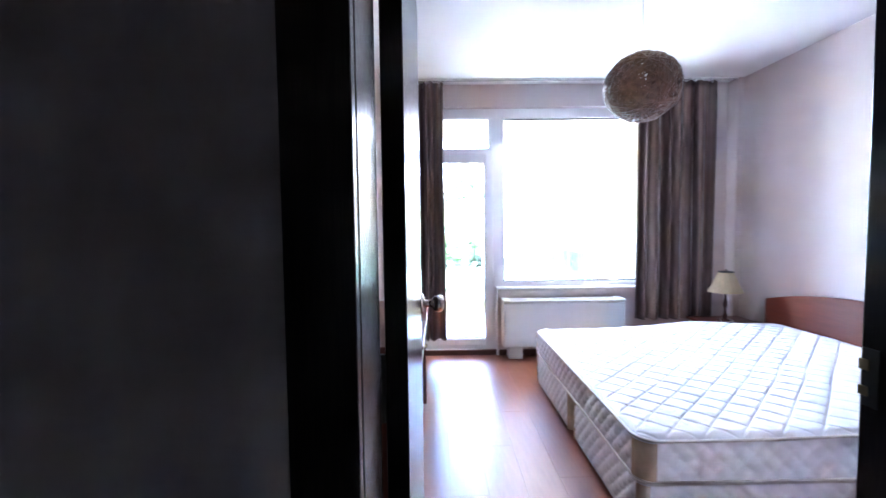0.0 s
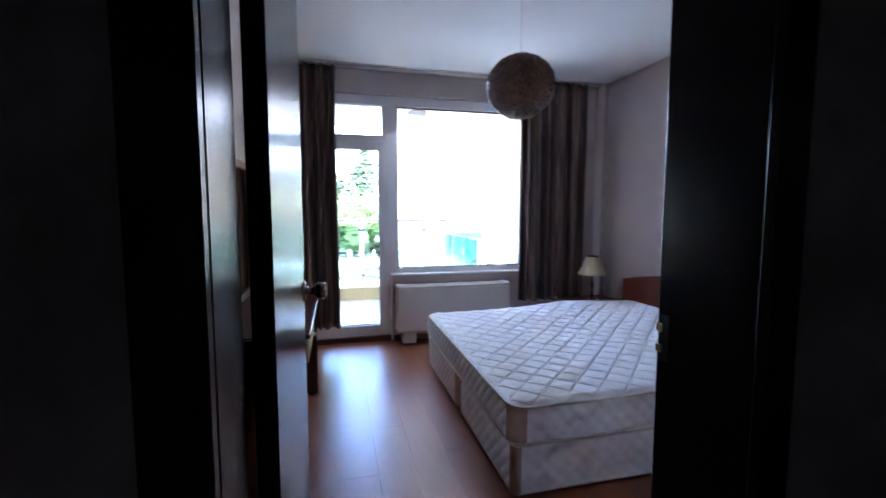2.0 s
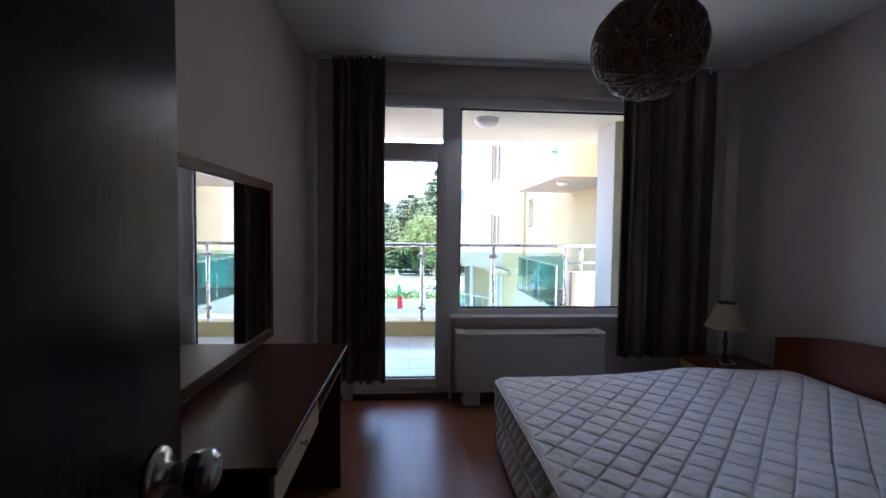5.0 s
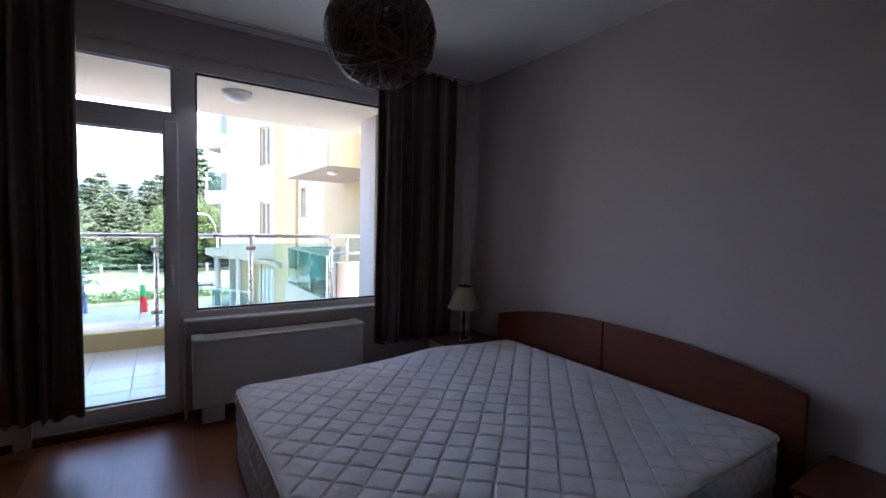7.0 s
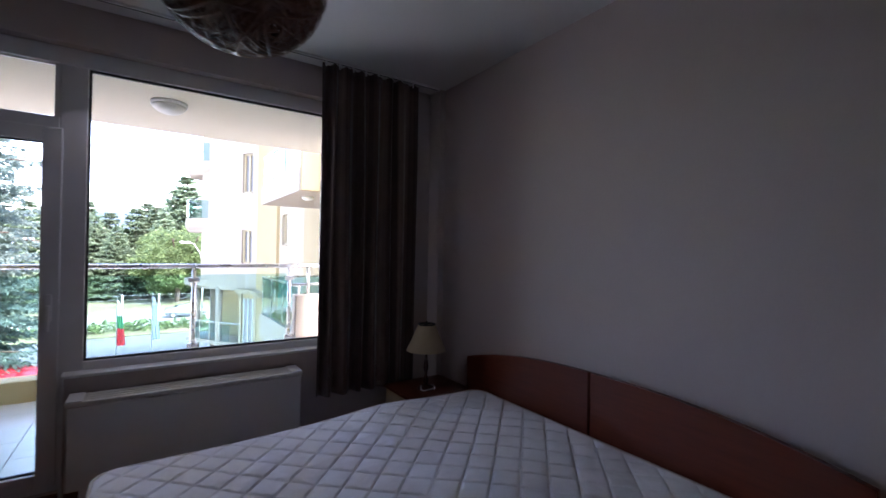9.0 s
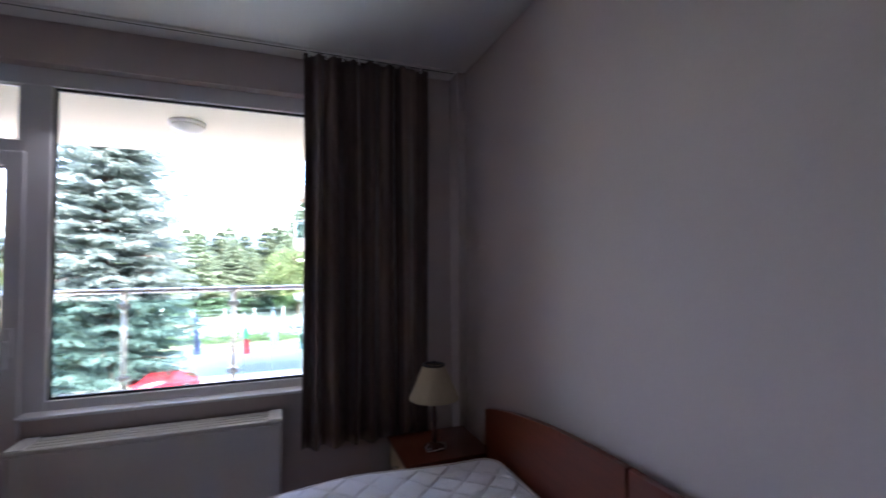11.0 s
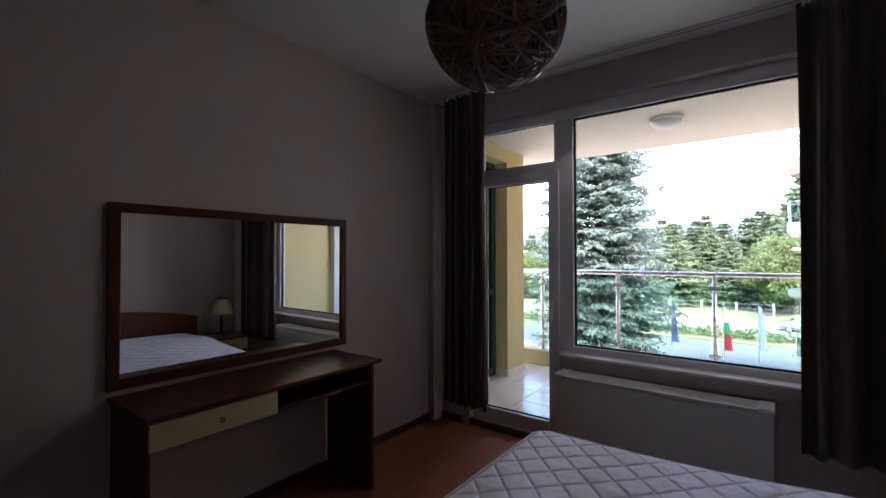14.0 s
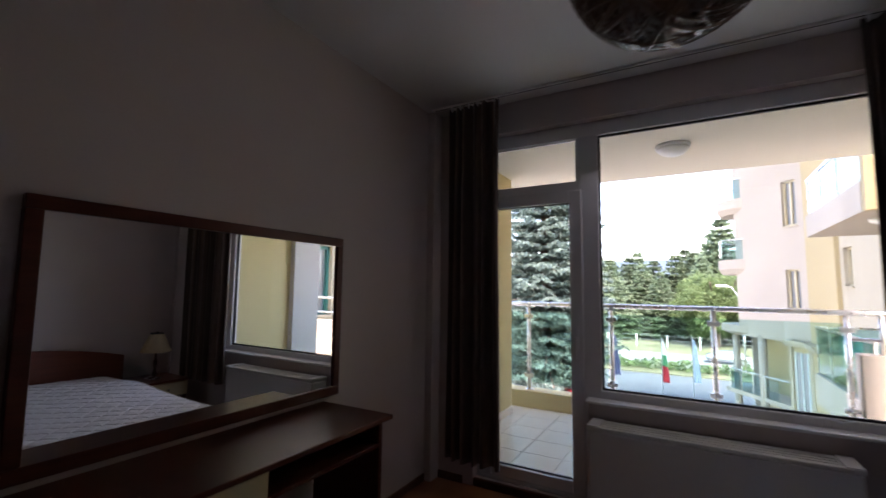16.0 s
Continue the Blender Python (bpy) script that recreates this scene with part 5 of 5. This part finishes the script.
# street lamps
def street_lamp(x, y, h, arms):
    ob = thing("street_lamp", (x, y, GZ0), "grey steel street lamp with curved arms", "street lamp", "street lamps")
    part("pole", turned(bmesh.new(), x, y, [(GZ0, 0.09), (GZ0 + h * 0.75, 0.06)], seg=10), STEEL, ob, smooth=True)
    for s in arms:
        arm = part("arm", tube(bmesh.new(), [(x, y, GZ0 + h * 0.72), (x + s * 0.25, y, GZ0 + h * 0.88), (x + s * 0.8, y, GZ0 + h * 0.99), (x + s * 1.25, y, GZ0 + h)], 0.045, seg=8), STEEL, ob, smooth=True)
        part("lantern", boxes((min(x + s * 1.1, x + s * 2.0), max(x + s * 1.1, x + s * 2.0), y - 0.18, y + 0.18, GZ0 + h - 0.05, GZ0 + h + 0.14), r=0.06), OPAL, arm)


street_lamp(-9.1, 51.0, 8.5, (-1, 1))
street_lamp(5.4, 50.5, 8.5, (-1,))
street_lamp(-24.5, 51.0, 8.5, (-1, 1))


# cars
def car(x, y, z, paint, label, turn):
    ob = thing("car", (0, 0, 0), label, "car", "cars")
    prof = [(-2.1, 0.35), (-2.12, 0.75), (-1.95, 0.92), (-1.25, 0.98), (-0.70, 1.40), (0.75, 1.43), (1.35, 1.02), (2.05, 0.88), (2.12, 0.6), (2.1, 0.35)]
    b = bmesh.new()
    lv = [b.verts.new((px, -0.84 + (0.14 if pz > 1.1 else 0), pz)) for px, pz in prof]
    rv = [b.verts.new((px, 0.84 - (0.14 if pz > 1.1 else 0), pz)) for px, pz in prof]
    b.faces.new(lv)
    b.faces.new(rv[::-1])
    for k in range(len(prof)):
        b.faces.new((lv[k], rv[k], rv[(k + 1) % len(prof)], lv[(k + 1) % len(prof)]))
    bmesh.ops.bevel(b, geom=b.edges[:], offset=0.06, segments=2, affect='EDGES')
    part("body", b, paint, ob, smooth=True)
    part("windscreen", boxes((-1.12, -0.82, -0.62, 0.62, 1.06, 1.30)), DARKGLASS, ob)
    for s in (-1, 1):
        part("side_window", boxes((-0.62, 0.85, 0.715 * s - 0.02, 0.715 * s + 0.05 * s + 0.02, 1.04, 1.32), r=0.02), DARKGLASS, ob)
        for wx in (-1.3, 1.3):
            wb = turned(bmesh.new(), 0, 0, [(-0.1, 0.24), (-0.1, 0.32), (0.1, 0.32), (0.1, 0.24)], seg=20)
            bmesh.ops.transform(wb, verts=wb.verts, matrix=Matrix.Translation((wx, 0.76 * s, 0.32)) @ Matrix.Rotation(radians(90), 4, 'X'))
            wheel = part("wheel", wb, BLACK, ob, smooth=True)
            rb = turned(bmesh.new(), 0, 0, [(-0.11, 0.05), (-0.105, 0.22), (0.105, 0.22), (0.11, 0.05)], seg=16)
            bmesh.ops.transform(rb, verts=rb.verts, matrix=Matrix.Translation((wx, 0.76 * s, 0.32)) @ Matrix.Rotation(radians(90), 4, 'X'))
            part("rim", rb, STEEL, wheel)
    ob.matrix_basis = pose(x, y, z, 0, 0, turn)
    return ob


car(-5.1, 33.0, GZ0 + 0.12, REDPAINT, "red parked car beside the spruce", 20)
car(4.6, 60.0, GZ0 + 0.02, GREYPAINT, "silver car on the far carriageway", 0)

# ---- floor planks ----
PW, PL = 0.193, 1.285
plank_mesh = {}


def plank_piece(w, l):
    key = (round(w, 3), round(l, 3))
    if key not in plank_mesh:
        plank_mesh[key] = mesh_of("plank", box(bmesh.new(), 0.0002, w - 0.0002, 0.0002, l - 0.0002, -0.008, 0.0, r=0.0005, seg=1), PLANK)
    return plank_mesh[key]


x, row = X0, 0
while x < X1 - 0.01:
    w = min(PW, X1 - x)
    y = 0.572
    first = PL * ((row * 0.37) % 1.0) + 0.15
    while y < Y1 - 0.01:
        l = min(first if first else PL, Y1 - y)
        first = 0
        piece("plank", plank_piece(w, l), floor, (x, y, 0))
        y += l
    x += w
    row += 1

# ---- balcony tiles ----
TS = 0.333
tile_mesh = mesh_of("tile", box(bmesh.new(), 0.002, TS - 0.002, 0.002, TS - 0.002, -0.008, 0.0, r=0.001, seg=1), TILE)
for i in range(15):
    for j in range(5):
        tx, ty = -2.25 + TS * i, 4.83 + TS * j
        piece("tile", tile_mesh, balcony, (tx, ty, BF))
